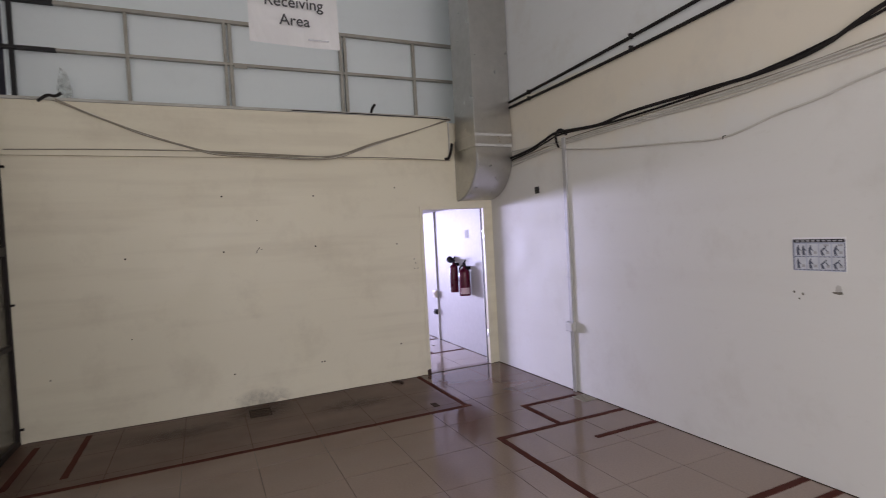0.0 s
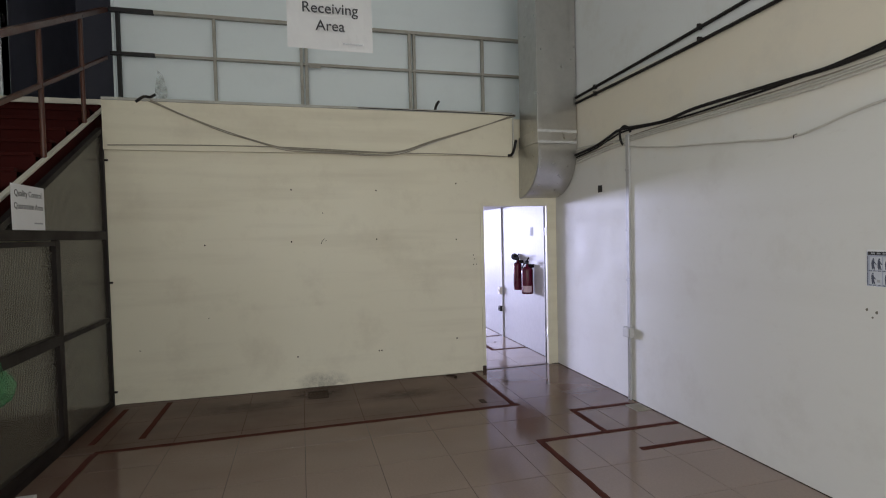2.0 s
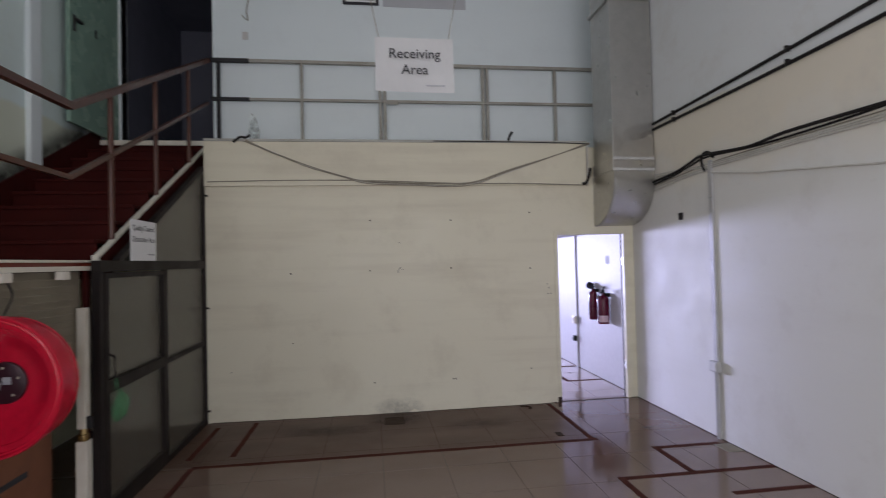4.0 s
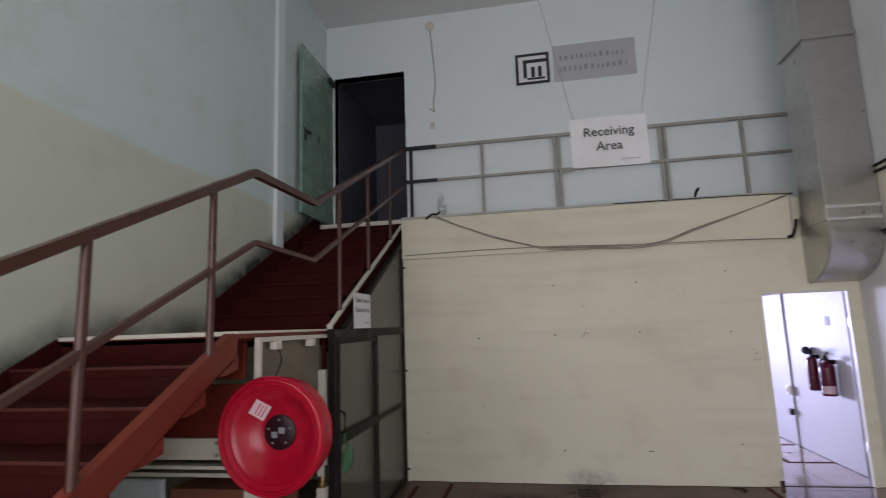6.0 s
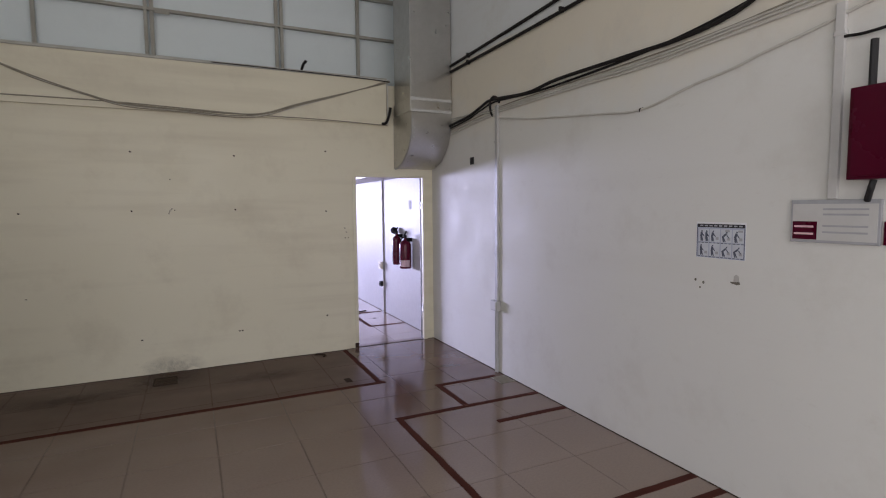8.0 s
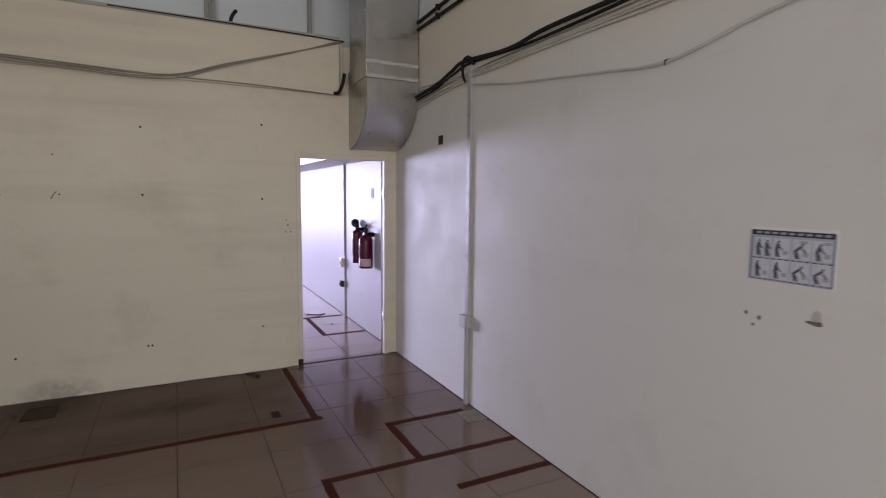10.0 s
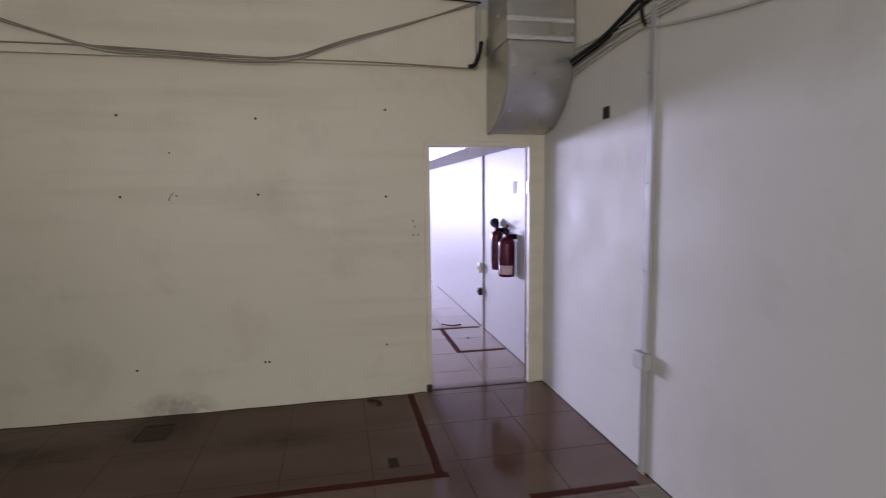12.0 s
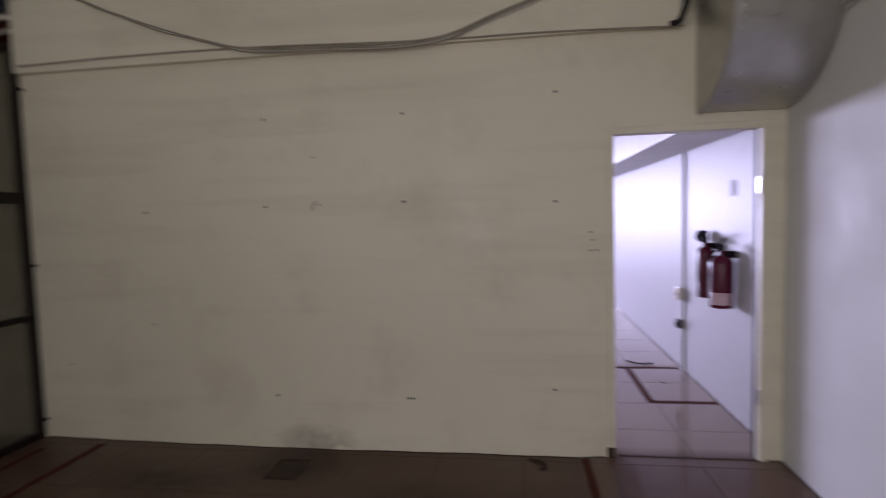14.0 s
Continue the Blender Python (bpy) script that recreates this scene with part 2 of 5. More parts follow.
def glass_material():
    """Reeded partition glass: clear glass with fine upright ribs, a film of dust."""
    m, t, p = material("ribbed glass")
    out = t.nodes["Material Output"]
    t.nodes.remove(p)
    geo = t.nodes.new("ShaderNodeNewGeometry")
    wave = node(t, "ShaderNodeTexWave", Scale=14.0, Distortion=0.0)
    wave.bands_direction = "Y"
    t.links.new(geo.outputs["Position"], wave.inputs["Vector"])
    b = node(t, "ShaderNodeBump", Strength=0.25, Distance=0.004)
    t.links.new(wave.outputs["Fac"], b.inputs["Height"])
    clear = node(t, "ShaderNodeBsdfTransparent", Color=(0.78, 0.77, 0.68, 1))
    gloss = node(t, "ShaderNodeBsdfGlossy", Color=(0.9, 0.9, 0.9, 1), Roughness=0.12)
    dust = node(t, "ShaderNodeBsdfDiffuse", Color=(0.26, 0.24, 0.19, 1))
    fres = node(t, "ShaderNodeFresnel", IOR=1.5)
    t.links.new(b.outputs[0], gloss.inputs["Normal"])
    t.links.new(b.outputs[0], fres.inputs["Normal"])
    one, two = t.nodes.new("ShaderNodeMixShader"), t.nodes.new("ShaderNodeMixShader")
    t.links.new(ramp(t, world_noise(t, 5, 5), 0.3, 0.7, 0.25, 0.42), one.inputs[0])
    t.links.new(clear.outputs[0], one.inputs[1])
    t.links.new(dust.outputs[0], one.inputs[2])
    t.links.new(fres.outputs[0], two.inputs[0])
    t.links.new(one.outputs[0], two.inputs[1])
    t.links.new(gloss.outputs[0], two.inputs[2])
    t.links.new(two.outputs[0], out.inputs["Surface"])
    return m


GLASS = glass_material()


# ---- building helpers ----
def box(bm, x0, x1, y0, y1, z0, z1, bevel=0.0):
    """An upright box in bm, its edges rounded by bevel."""
    made = bmesh.ops.create_cube(bm, size=1.0)["verts"]
    for v in made:
        v.co = Vector((x0 + (v.co.x + 0.5) * (x1 - x0), y0 + (v.co.y + 0.5) * (y1 - y0), z0 + (v.co.z + 0.5) * (z1 - z0)))
    if bevel:
        edges = list({e for v in made for e in v.link_edges})
        bmesh.ops.bevel(bm, geom=edges, offset=bevel, segments=2, affect="EDGES", profile=0.6)
    return bm


def boxes(*rows, bevel=0.0):
    bm = bmesh.new()
    for r in rows:
        box(bm, *r, bevel=bevel)
    return bm


def prism(outline, axis, a, b, bevel=0.0):
    """A solid of the outline (pairs), drawn across axis from a to b. For x the pairs are (y, z), for y (x, z), for z (x, y)."""
    bm = bmesh.new()
    put = {"x": lambda p, q, d: (d, p, q), "y": lambda p, q, d: (p, d, q), "z": lambda p, q, d: (p, q, d)}[axis]
    first = [bm.verts.new(put(p, q, a)) for p, q in outline]
    last = [bm.verts.new(put(p, q, b)) for p, q in outline]
    bm.faces.new(first)
    bm.faces.new(last)
    for i in range(len(outline)):
        k = (i + 1) % len(outline)
        bm.faces.new((first[i], first[k], last[k], last[i]))
    bmesh.ops.recalc_face_normals(bm, faces=bm.faces)
    if bevel:
        bmesh.ops.bevel(bm, geom=list(bm.edges), offset=bevel, segments=2, affect="EDGES", profile=0.6)
    return bm


def tube(points, r, sides=8, bm=None, square=False, closed=False):
    """A pipe along points; square gives a box section of half-width r."""
    bm = bm or bmesh.new()
    pts = [Vector(p) for p in points]
    n = len(pts)
    rings = []
    sides = 4 if square else sides
    for i, p in enumerate(pts):
        if closed:
            d = (pts[(i + 1) % n] - pts[i - 1]).normalized()
        else:
            a = (pts[i] - pts[i - 1]).normalized() if i else None
            b = (pts[i + 1] - pts[i]).normalized() if i < n - 1 else None
            d = ((a or b) + (b or a)).normalized()
        up = Vector((0, 0, 1)) if abs(d.z) < 0.95 else Vector((0, 1, 0))
        s = d.cross(up).normalized()
        u = s.cross(d).normalized()
        k = 1.0
        if not closed and 0 < i < n - 1:
            k = 1 / max(0.5, a.dot(d))
        rr = r * (2 ** 0.5) if square else r
        off = math.pi / 4 if square else 0
        rings.append([bm.verts.new(p + rr * (math.cos(off + 2 * math.pi * j / sides) * s + k * math.sin(off + 2 * math.pi * j / sides) * u)) for j in range(sides)])
    for i in range(n if closed else n - 1):
        one, two = rings[i], rings[(i + 1) % n]
        for j in range(sides):
            bm.faces.new((one[j], one[(j + 1) % sides], two[(j + 1) % sides], two[j]))
    if not closed:
        bm.faces.new(rings[0])
        bm.faces.new(rings[-1])
    bmesh.ops.recalc_face_normals(bm, faces=bm.faces)
    return bm


def lathe(profile, sides=40, bm=None, ends=True):
    """A turned solid round z from pairs (radius, height); ends closes its first and last ring."""
    bm = bm or bmesh.new()
    rings = []
    for r, z in profile:
        rings.append([bm.verts.new((max(r, 1e-4) * math.cos(2 * math.pi * j / sides), max(r, 1e-4) * math.sin(2 * math.pi * j / sides), z)) for j in range(sides)])
    for one, two in zip(rings, rings[1:]):
        for j in range(sides):
            bm.faces.new((one[j], one[(j + 1) % sides], two[(j + 1) % sides], two[j]))
    if ends:
        bm.faces.new(rings[0])
        bm.faces.new(rings[-1])
    bmesh.ops.recalc_face_normals(bm, faces=bm.faces)
    return bm


def smooth(points, steps=6):
    """A Catmull-Rom line through points."""
    p = [Vector(q) for q in points]
    p = [2 * p[0] - p[1], *p, 2 * p[-1] - p[-2]]
    out = []
    for i in range(1, len(p) - 2):
        for k in range(steps):
            s = k / steps
            a, b, c, d = p[i - 1:i + 3]
            out.append(0.5 * ((2 * b) + (c - a) * s + (2 * a - 5 * b + 4 * c - d) * s * s + (3 * b - a - 3 * c + d) * s ** 3))
    out.append(p[-2])
    return out


def mesh_of(name, bm, mat, rounded=False):
    me = bpy.data.meshes.new(name)
    bm.to_mesh(me)
    bm.free()
    me.materials.append(mat)
    if rounded:
        me.polygons.foreach_set("use_smooth", [True] * len(me.polygons))
        me.set_sharp_from_angle(angle=radians(40))
    return me


def part(name, bm, mat, parent, label="", rounded=False, m=None):
    ob = new(name, mesh_of(name, bm, mat, rounded))
    ob.parent = parent
    if m is not None:
        ob.matrix_basis = m
    return tagged(ob, label)


def thing(name, bm, mat, label, category, group="", rounded=False, m=None):
    ob = new(name, mesh_of(name, bm, mat, rounded))
    if m is not None:
        ob.matrix_basis = m
    return tagged(ob, label, category, group)


def empty(name, label, category, m=None, group=""):
    ob = new(name)
    ob.empty_display_size = 0.1
    if m is not None:
        ob.matrix_basis = m
    return tagged(ob, label, category, group)


def structure(name, bm, mat, label="", category=""):
    return tagged(new(name, mesh_of(name, bm, mat)), label, category, kind="structure")


def text_mesh(name, words, size, mat, parent, m, align="CENTER"):
    """Lettering in the built-in font as a thin mesh under parent."""
    cu = bpy.data.curves.new(name, "FONT")
    cu.body, cu.size, cu.align_x, cu.align_y, cu.extrude, cu.offset = words, size, align, "CENTER", 0.0004, 0.006 * size
    tmp = bpy.data.objects.new(name, cu)
    scene.collection.objects.link(tmp)
    bpy.context.view_layer.update()
    me = bpy.data.meshes.new_from_object(tmp)
    bpy.data.objects.remove(tmp)
    me.materials.clear()
    me.materials.append(mat)
    ob = new(name, me)
    ob.parent, ob.matrix_basis = parent, m
    return ob


# ---- large structure ----
ground = structure("ground", boxes((-60, 60, -60, 60, -0.30, -0.20)), GROUND, "grey concrete yard outside", "ground")
floor = structure("floor", boxes((WX, EX, SY - 0.2, HY, -0.20, -0.003)), GROUT, "polished beige tile floor with dark joints", "floor")
def foot(x):
    """How far the uneven plaster at the foot of the north wall stands out into the room."""
    grow = min(1.0, max(0.0, (x + 1.66) / 1.2)) * min(1.0, max(0.25, (DOOR_L - x) / 0.25))
    return grow * (0.05 + 0.006 * math.sin(3.1 * x) + 0.004 * math.sin(11.0 * x + 1.0))


def north_face(x, z):
    """The face of the north wall: plumb above, swelling gently towards the floor."""
    return NY - foot(x) * max(0.0, 1 - z / 0.7) ** 2


def wall_panel(bm, x0, x1):
    n, heights = 48, (0, 0.05, 0.12, 0.2, 0.3, 0.42, 0.55, 0.7, BEAM_B)
    columns = []
    for i in range(n + 1):
        x = x0 + (x1 - x0) * i / n
        columns.append([bm.verts.new((x, north_face(x, z), z)) for z in heights] + [bm.verts.new((x, NY + 0.08, z)) for z in (BEAM_B, 0)])
    m = len(columns[0])
    for a, b in zip(columns, columns[1:]):
        for k in range(m):
            bm.faces.new((a[k], b[k], b[(k + 1) % m], a[(k + 1) % m]))
    bm.faces.new(columns[0])
    bm.faces.new(columns[-1])
    bmesh.ops.recalc_face_normals(bm, faces=bm.faces)
    return bm


wall_north = structure("wall_north", wall_panel(boxes((DOOR_R, EX, NY, NY + 0.08, 0, BEAM_B),
                                           (DOOR_L, DOOR_R, NY, NY + 0.08, DOOR_H, BEAM_B)), WX, DOOR_L), CREAM, "cream-painted plaster wall with old screw holes", "wall")
wall_north.data.polygons.foreach_set("use_smooth", [True] * len(wall_north.data.polygons))
wall_north.data.set_sharp_from_angle(angle=radians(30))
beam = structure("trim_beam", boxes((-1.70, BEAM_R, BEAM_Y, UY, BEAM_B, BEAM_T - 0.03), (BEAM_R, EX, NY + 0.03, UY, BEAM_B, BEAM_T - 0.06)), CREAM,
                 "cream-painted concrete beam above the wall", "beam")
ledge = structure("trim_ledge", boxes((-1.70, BEAM_R + 0.01, BEAM_Y - 0.015, UY, BEAM_T - 0.03, BEAM_T), bevel=0.006), LEDGE, "dull white ledge strip along the beam", "ledge")
wall_upper = structure("wall_upper", boxes((-1.79, EX, UY, UY + 0.15, BEAM_B, CEIL), (WX, -2.87, UY, UY + 0.15, 2.9, CEIL),
                                           (-2.87, -1.79, UY, UY + 0.15, 5.55, CEIL)), UPPER, "white-painted upper wall set back above the beam", "wall")
wall_east = structure("wall_east", boxes((EX, EX + 0.2, SY - 0.2, NY + 0.08, 0, CEIL), (EX, EX + 0.2, NY + 0.08, HY + 0.2, 2.72, CEIL)), EAST,
                      "cream wall turning white above, scuffed", "wall")
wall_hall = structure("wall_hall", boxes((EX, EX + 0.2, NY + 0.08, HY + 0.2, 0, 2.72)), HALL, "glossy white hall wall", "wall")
# the gap from y -4.4 to -1.4 is added for the side fill
wall_west = structure("wall_west", boxes((WX - 0.2, WX, -1.4, 9.2, 0, CEIL), (WX - 0.2, WX, 9.2, HY + 0.2, 2.852, CEIL), (WX - 0.2, WX, SY - 0.2, -4.4, 0, CEIL), (WX - 0.2, WX, -4.4, -1.4, 3.9, CEIL)), WEST, "pale green and cream stair wall, grimy above the steps", "wall")
wall_south = structure("wall_south", boxes((WX, -1.6, SY - 0.2, SY, 0, CEIL), (2.8, EX, SY - 0.2, SY, 0, CEIL), (-1.6, 2.8, SY - 0.2, SY, 4.1, CEIL)), CREAM,
                       "cream wall with a wide loading opening", "wall")
ceiling = structure("ceiling", boxes((WX - 0.2, EX + 0.2, SY - 0.2, HY + 0.2, CEIL, CEIL + 0.2)), CEILING, "white ceiling", "ceiling")
hall_ceiling = structure("ceiling_hall", boxes((WX, EX, UY + 0.15, HY, 2.72, 2.85), (WX, EX, NY + 0.08, UY + 0.15, 2.60, BEAM_B - 0.002)), CEILING, "white hall ceiling", "ceiling")
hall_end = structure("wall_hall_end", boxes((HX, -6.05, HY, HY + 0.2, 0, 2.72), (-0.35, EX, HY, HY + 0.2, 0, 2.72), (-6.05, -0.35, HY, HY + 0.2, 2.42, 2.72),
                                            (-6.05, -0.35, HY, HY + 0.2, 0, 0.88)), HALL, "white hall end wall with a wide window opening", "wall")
# unseen wing, added so the window light reaches the door at steeper angles
hall_side = structure("wall_hall_side", boxes((HX - 0.2, HX, 9.0, HY + 0.2, 0, 2.72), (HX, WX - 0.202, 9.0, 9.2, 0, 2.72)), HALL, "unseen white walls added to widen the hall for the window light", "wall")
hall_floor = structure("floor_hall", boxes((HX, WX - 0.002, 9.2, HY, -0.20, -0.003)), GROUT, "unseen brown floor of the added hall wing", "floor")
hall_roof = structure("ceiling_hall_side", boxes((HX - 0.2, WX - 0.002, 9.0, HY + 0.2, 2.722, 2.85)), CEILING, "unseen white ceiling of the added hall wing", "ceiling")
# lining shades the corridor by colour and covers the pale west wall
dark_room = structure("wall_dark_room", boxes((WX + 0.002, -1.6, 9.002, 9.1, 3.26, 5.7), (-1.7, -1.6, UY + 0.15, 9.0, 3.26, 5.7), (WX + 0.002, WX + 0.06, UY + 0.151, 9.0, 3.262, 5.7), (WX + 0.002, -1.6, UY + 0.151, 9.0, 5.702, 5.78)), CORRIDOR_SHADE, "dark lining for the unlit corridor behind the upper door", "wall")
dark_floor = structure("floor_upper", boxes((WX, -1.6, UY, 9.1, 2.9, TOP)), CORRIDOR_SHADE, "corridor floor coloured dark for lack of light", "floor")


# ---- door frame, rail on the ledge ----
def door_frame():
    ob = structure("door_1", boxes((DOOR_L - 0.03, DOOR_L + 0.012, NY - 0.012, NY + 0.092, 0, DOOR_H + 0.03),
                                   (DOOR_R - 0.012, DOOR_R + 0.035, NY - 0.012, NY + 0.092, 0, DOOR_H + 0.03),
                                   (DOOR_L + 0.012, DOOR_R - 0.012, NY - 0.012, NY + 0.092, DOOR_H - 0.012, DOOR_H + 0.03), bevel=0.004), CREAM,
                   "cream-painted steel door frame without a leaf", "door frame")
    # raised strip that draws the rebate's dark gap by colour alone
    part("rebate", boxes((DOOR_R - 0.0165, DOOR_R - 0.012, NY + 0.045, NY + 0.075, 0.0, DOOR_H - 0.013)), FRAME, ob, "dark strip drawn for the rebate gap down the frame")
    for z in (0.35, 1.65):
        part("hinge", boxes((DOOR_R - 0.018, DOOR_R - 0.011, NY + 0.0, NY + 0.03, z, z + 0.10), bevel=0.002), SHEET, ob, "bare steel hinge plate")
    return ob


door_frame()


def ledge_rail():
    ob = empty("guard_rail", "weathered beige steel guard rail along the ledge", "railing", pose(0, 0, 0))
    y = UY - 0.055
    z0, zm, z1 = BEAM_T, 3.85, 4.34
    for x, w in ((-0.70, 0.018), (0.295, 0.018), (0.355, 0.02), (1.665, 0.02), (1.725, 0.018), (2.667, 0.02)):
        part("post", boxes((x - w, x + w, y - 0.02, y + 0.02, z0, z1 - 0.02), bevel=0.004), RAIL_GREY, ob)
    for z, h in ((z1, 0.02), (zm, 0.016)):
        part("rail", boxes((-1.34, EX, y - 0.026, y + 0.026, z - h, z + h), bevel=0.005), RAIL_GREY, ob)
        part("rail_end", boxes((-1.80, -1.34, y - 0.029, y + 0.029, z - h - 0.003, z + h + 0.003), bevel=0.005), BLACK, ob, "black-painted end of the rail")
    part("end_post", boxes((-1.735, -1.695, y - 0.02, y + 0.02, z0, z1 - 0.02), bevel=0.004), BLACK, ob, "black-painted end post")
    part("splice_plate", boxes((0.385, 0.53, y - 0.031, y - 0.0265, zm - 0.045, zm + 0.012), bevel=0.002), RAIL_GREY, ob, "small splice plate on the middle rail")
    part("base_strip", boxes((-1.68, BEAM_R, y - 0.03, y + 0.03, z0, z0 + 0.14), bevel=0.004), LEDGE, ob)
    return ob


ledge_rail()


# ---- duct in the corner ----
def duct():
    x0, x1, yf, yb = 2.89, EX - 0.015, 5.42, NY - 0.005
    ob = empty("air_duct", "galvanised sheet-steel air duct turning into the wall above the door", "duct", pose(0, 0, 0))
    part("riser", boxes((x0, x1, yf, BEAM_Y - 0.02, 2.88, CEIL), bevel=0.004), SHEET, ob)
    outline = [(yf + 0.004, 2.74)]
    for i in range(11):
        a = radians(90 * i / 10)
        outline.append((yb - (yb - yf - 0.004) * math.cos(a), 2.66 - 0.52 * math.sin(a)))
    outline += [(yb, 2.74)]
    part("elbow", prism(outline, "x", x0 + 0.004, x1), SHEET, ob, rounded=True)
    part("collar", boxes((x0 - 0.012, x1, yf - 0.012, BEAM_Y - 0.01, 2.74, 2.88), bevel=0.006), SHEET, ob)
    rng = random.Random(21)
    for z in (2.74, 2.865):
        n = 22
        xs = [x0 - 0.014 + (x1 - x0 + 0.012) * k / n for k in range(n + 1)]
        outline = [(x, z - rng.uniform(0.004, 0.012)) for x in xs] + [(x, z + rng.uniform(0.016, 0.028)) for x in reversed(xs)]
        part("sealant_band", prism(outline, "y", yf - 0.0165, yf - 0.006), SEALANT, ob, "smeared grey sealant band")
    for i in range(10):
        a0, a1 = (radians(90 * k / 10) for k in (i, i + 1))
        pts = [(x0 + 0.02, yb - (yb - yf) * math.cos(a) - 0.002, 2.66 - 0.525 * math.sin(a)) for a in (a0, a1)]
        part("seam_bead", tube(pts, 0.006, 5), SEALANT, ob)
    part("seam", boxes((x0 - 0.008, x0 + 0.03, yf - 0.006, yf + 0.03, 2.9, CEIL - 0.01), bevel=0.003), SHEET, ob)
    part("flange", boxes((x0 - 0.03, x1, yf - 0.03, BEAM_Y, 4.70, 4.74), bevel=0.003), SHEET, ob)
    for k in range(3):
        part("screw", lathe([(0.009, 0), (0.009, 0.004), (0.005, 0.007)], 8), SEALANT, ob, m=pose(x0 + 0.045, yf + 0.018 + 0.016 * k, 2.56 - 0.05 * k, 90))
    return ob


duct()


# ---- staircase ----
def stair_flight(ob, n, y0, z0, going, x0, x1):
    """n risers climbing north from y0, z0; each step a tread with a nosing and a riser."""
    for k in range(n):
        y, z = y0 + k * going, z0 + (k + 1) * RISE
        part("riser", boxes((x0, x1, y, y + 0.02, z - RISE, z - 0.03)), TREAD, ob)
        if k < n - 1:
            part("tread", boxes((x0, x1, y - 0.012, y + going + 0.03, z - 0.055, z), bevel=0.004), TREAD, ob)
            part("nosing", boxes((x0, x1, y - 0.020, y - 0.0125, z - 0.014, z + 0.002), bevel=0.002), NOSING, ob, "worn red step edge")


def staircase():
    ob = empty("staircase", "dark red steel staircase with a landing halfway", "staircase", pose(0, 0, 0))
    x0, x1 = WX + 0.005, STAIR_X - 0.06
    n_low = 11
    y_low = LAND_Y0 - (n_low - 1) * GOING
    stair_flight(ob, n_low, y_low, 0.0, GOING, x0, x1)
    n_up = 9
    rise_up = (TOP - LAND) / n_up
    for k in range(n_up):
        y, z = LAND_Y1 + k * 0.31, LAND + (k + 1) * rise_up
        part("riser", boxes((x0, x1, y, y + 0.02, z - rise_up, z - 0.03)), TREAD, ob)
        part("tread", boxes((x0, x1, y - 0.02, (y + 0.328) if k < n_up - 1 else UY, z - 0.03, z), bevel=0.005), TREAD, ob)
    part("landing", boxes((x0, x1, LAND_Y0, LAND_Y1 + 0.02, LAND - 0.06, LAND), bevel=0.005), RED_STEEL, ob)
    part("landing_nosing", boxes((x0, STAIR_X, LAND_Y0 - 0.03, LAND_Y0 - 0.002, LAND - 0.022, LAND + 0.004), bevel=0.004), WHITE, ob, "white landing edge strip")
    part("landing_edge", boxes((STAIR_X + 0.001, STAIR_X + 0.012, LAND_Y0 - 0.02, LAND_Y1 - 0.08, LAND - 0.012, LAND + 0.004), bevel=0.002), WHITE, ob, "white landing edge strip")
    part("top_nosing", boxes((x0, STAIR_X, LAND_Y1 + 8 * 0.31 - 0.04, LAND_Y1 + 8 * 0.31 - 0.022, TOP - 0.055, TOP + 0.004), bevel=0.004), WHITE, ob, "white top step edge")
    slope = RISE / GOING
    a, b = y_low - 0.2, LAND_Y0
    low = lambda y: LAND - RISE + (y - LAND_Y0 + GOING) * slope
    part("stringer", prism([(a, low(a) + 0.02), (b - 0.05, LAND - 0.008), (b, LAND - 0.008), (b, LAND - 0.17), (b - 0.05, low(b) - 0.16), (a + 0.2, 0.0), (a, 0.0)], "x", STAIR_X - 0.06, STAIR_X, 0.004), RED_STEEL, ob)
    for k in range(1, n_low):
        y = y_low + k * GOING + 0.035
        part("step_bracket", prism([(y - 0.20, low(y - 0.20) - 0.155), (y, low(y) - 0.155), (y, low(y) - 0.235), (y - 0.03, low(y) - 0.240), (y - 0.12, low(y - 0.12) - 0.195)], "x", STAIR_X - 0.058, STAIR_X - 0.012, 0.004), RED_STEEL, ob)
    part("landing_stringer", boxes((STAIR_X - 0.06, STAIR_X, b + 0.002, LAND_Y1, LAND - 0.04, LAND - 0.001), bevel=0.004), RED_STEEL, ob)
    up = lambda y: 1.92 + (y - 4.02) * 0.523
    part("stringer", prism([(LAND_Y1 - 0.08, up(LAND_Y1 - 0.08)), (6.42, up(6.42)), (6.42, up(6.42) - 0.22), (LAND_Y1 - 0.08, up(LAND_Y1 - 0.08) - 0.22)], "x", STAIR_X - 0.06, STAIR_X, 0.004), TREAD, ob)
    part("stringer_cap", prism([(LAND_Y1 - 0.09, up(LAND_Y1 - 0.09)), (6.42, up(6.42)), (6.42, up(6.42) + 0.026), (LAND_Y1 - 0.09, up(LAND_Y1 - 0.09) + 0.026)], "x", STAIR_X - 0.03, STAIR_X + 0.010, 0.003), WHITE, ob, "white stringer capping")
    part("stringer_cap_end", boxes((STAIR_X - 0.03, STAIR_X + 0.012, LAND_Y1 - 0.13, LAND_Y1 - 0.092, LAND - 0.06, up(LAND_Y1 - 0.09) + 0.02), bevel=0.004), WHITE, ob)
    part("wall_stringer", prism([(a, low(a) + 0.02), (b, low(b) + 0.012), (b, low(b) - 0.16), (a, max(0, low(a) - 0.16))], "x", WX + 0.002, WX + 0.02), TREAD, ob)
    part("wall_stringer", prism([(LAND_Y1, LAND + 0.28), (6.42, TOP + 0.16), (6.42, TOP - 0.2), (LAND_Y1, LAND - 0.1)], "x", WX + 0.002, WX + 0.02), TREAD, ob)
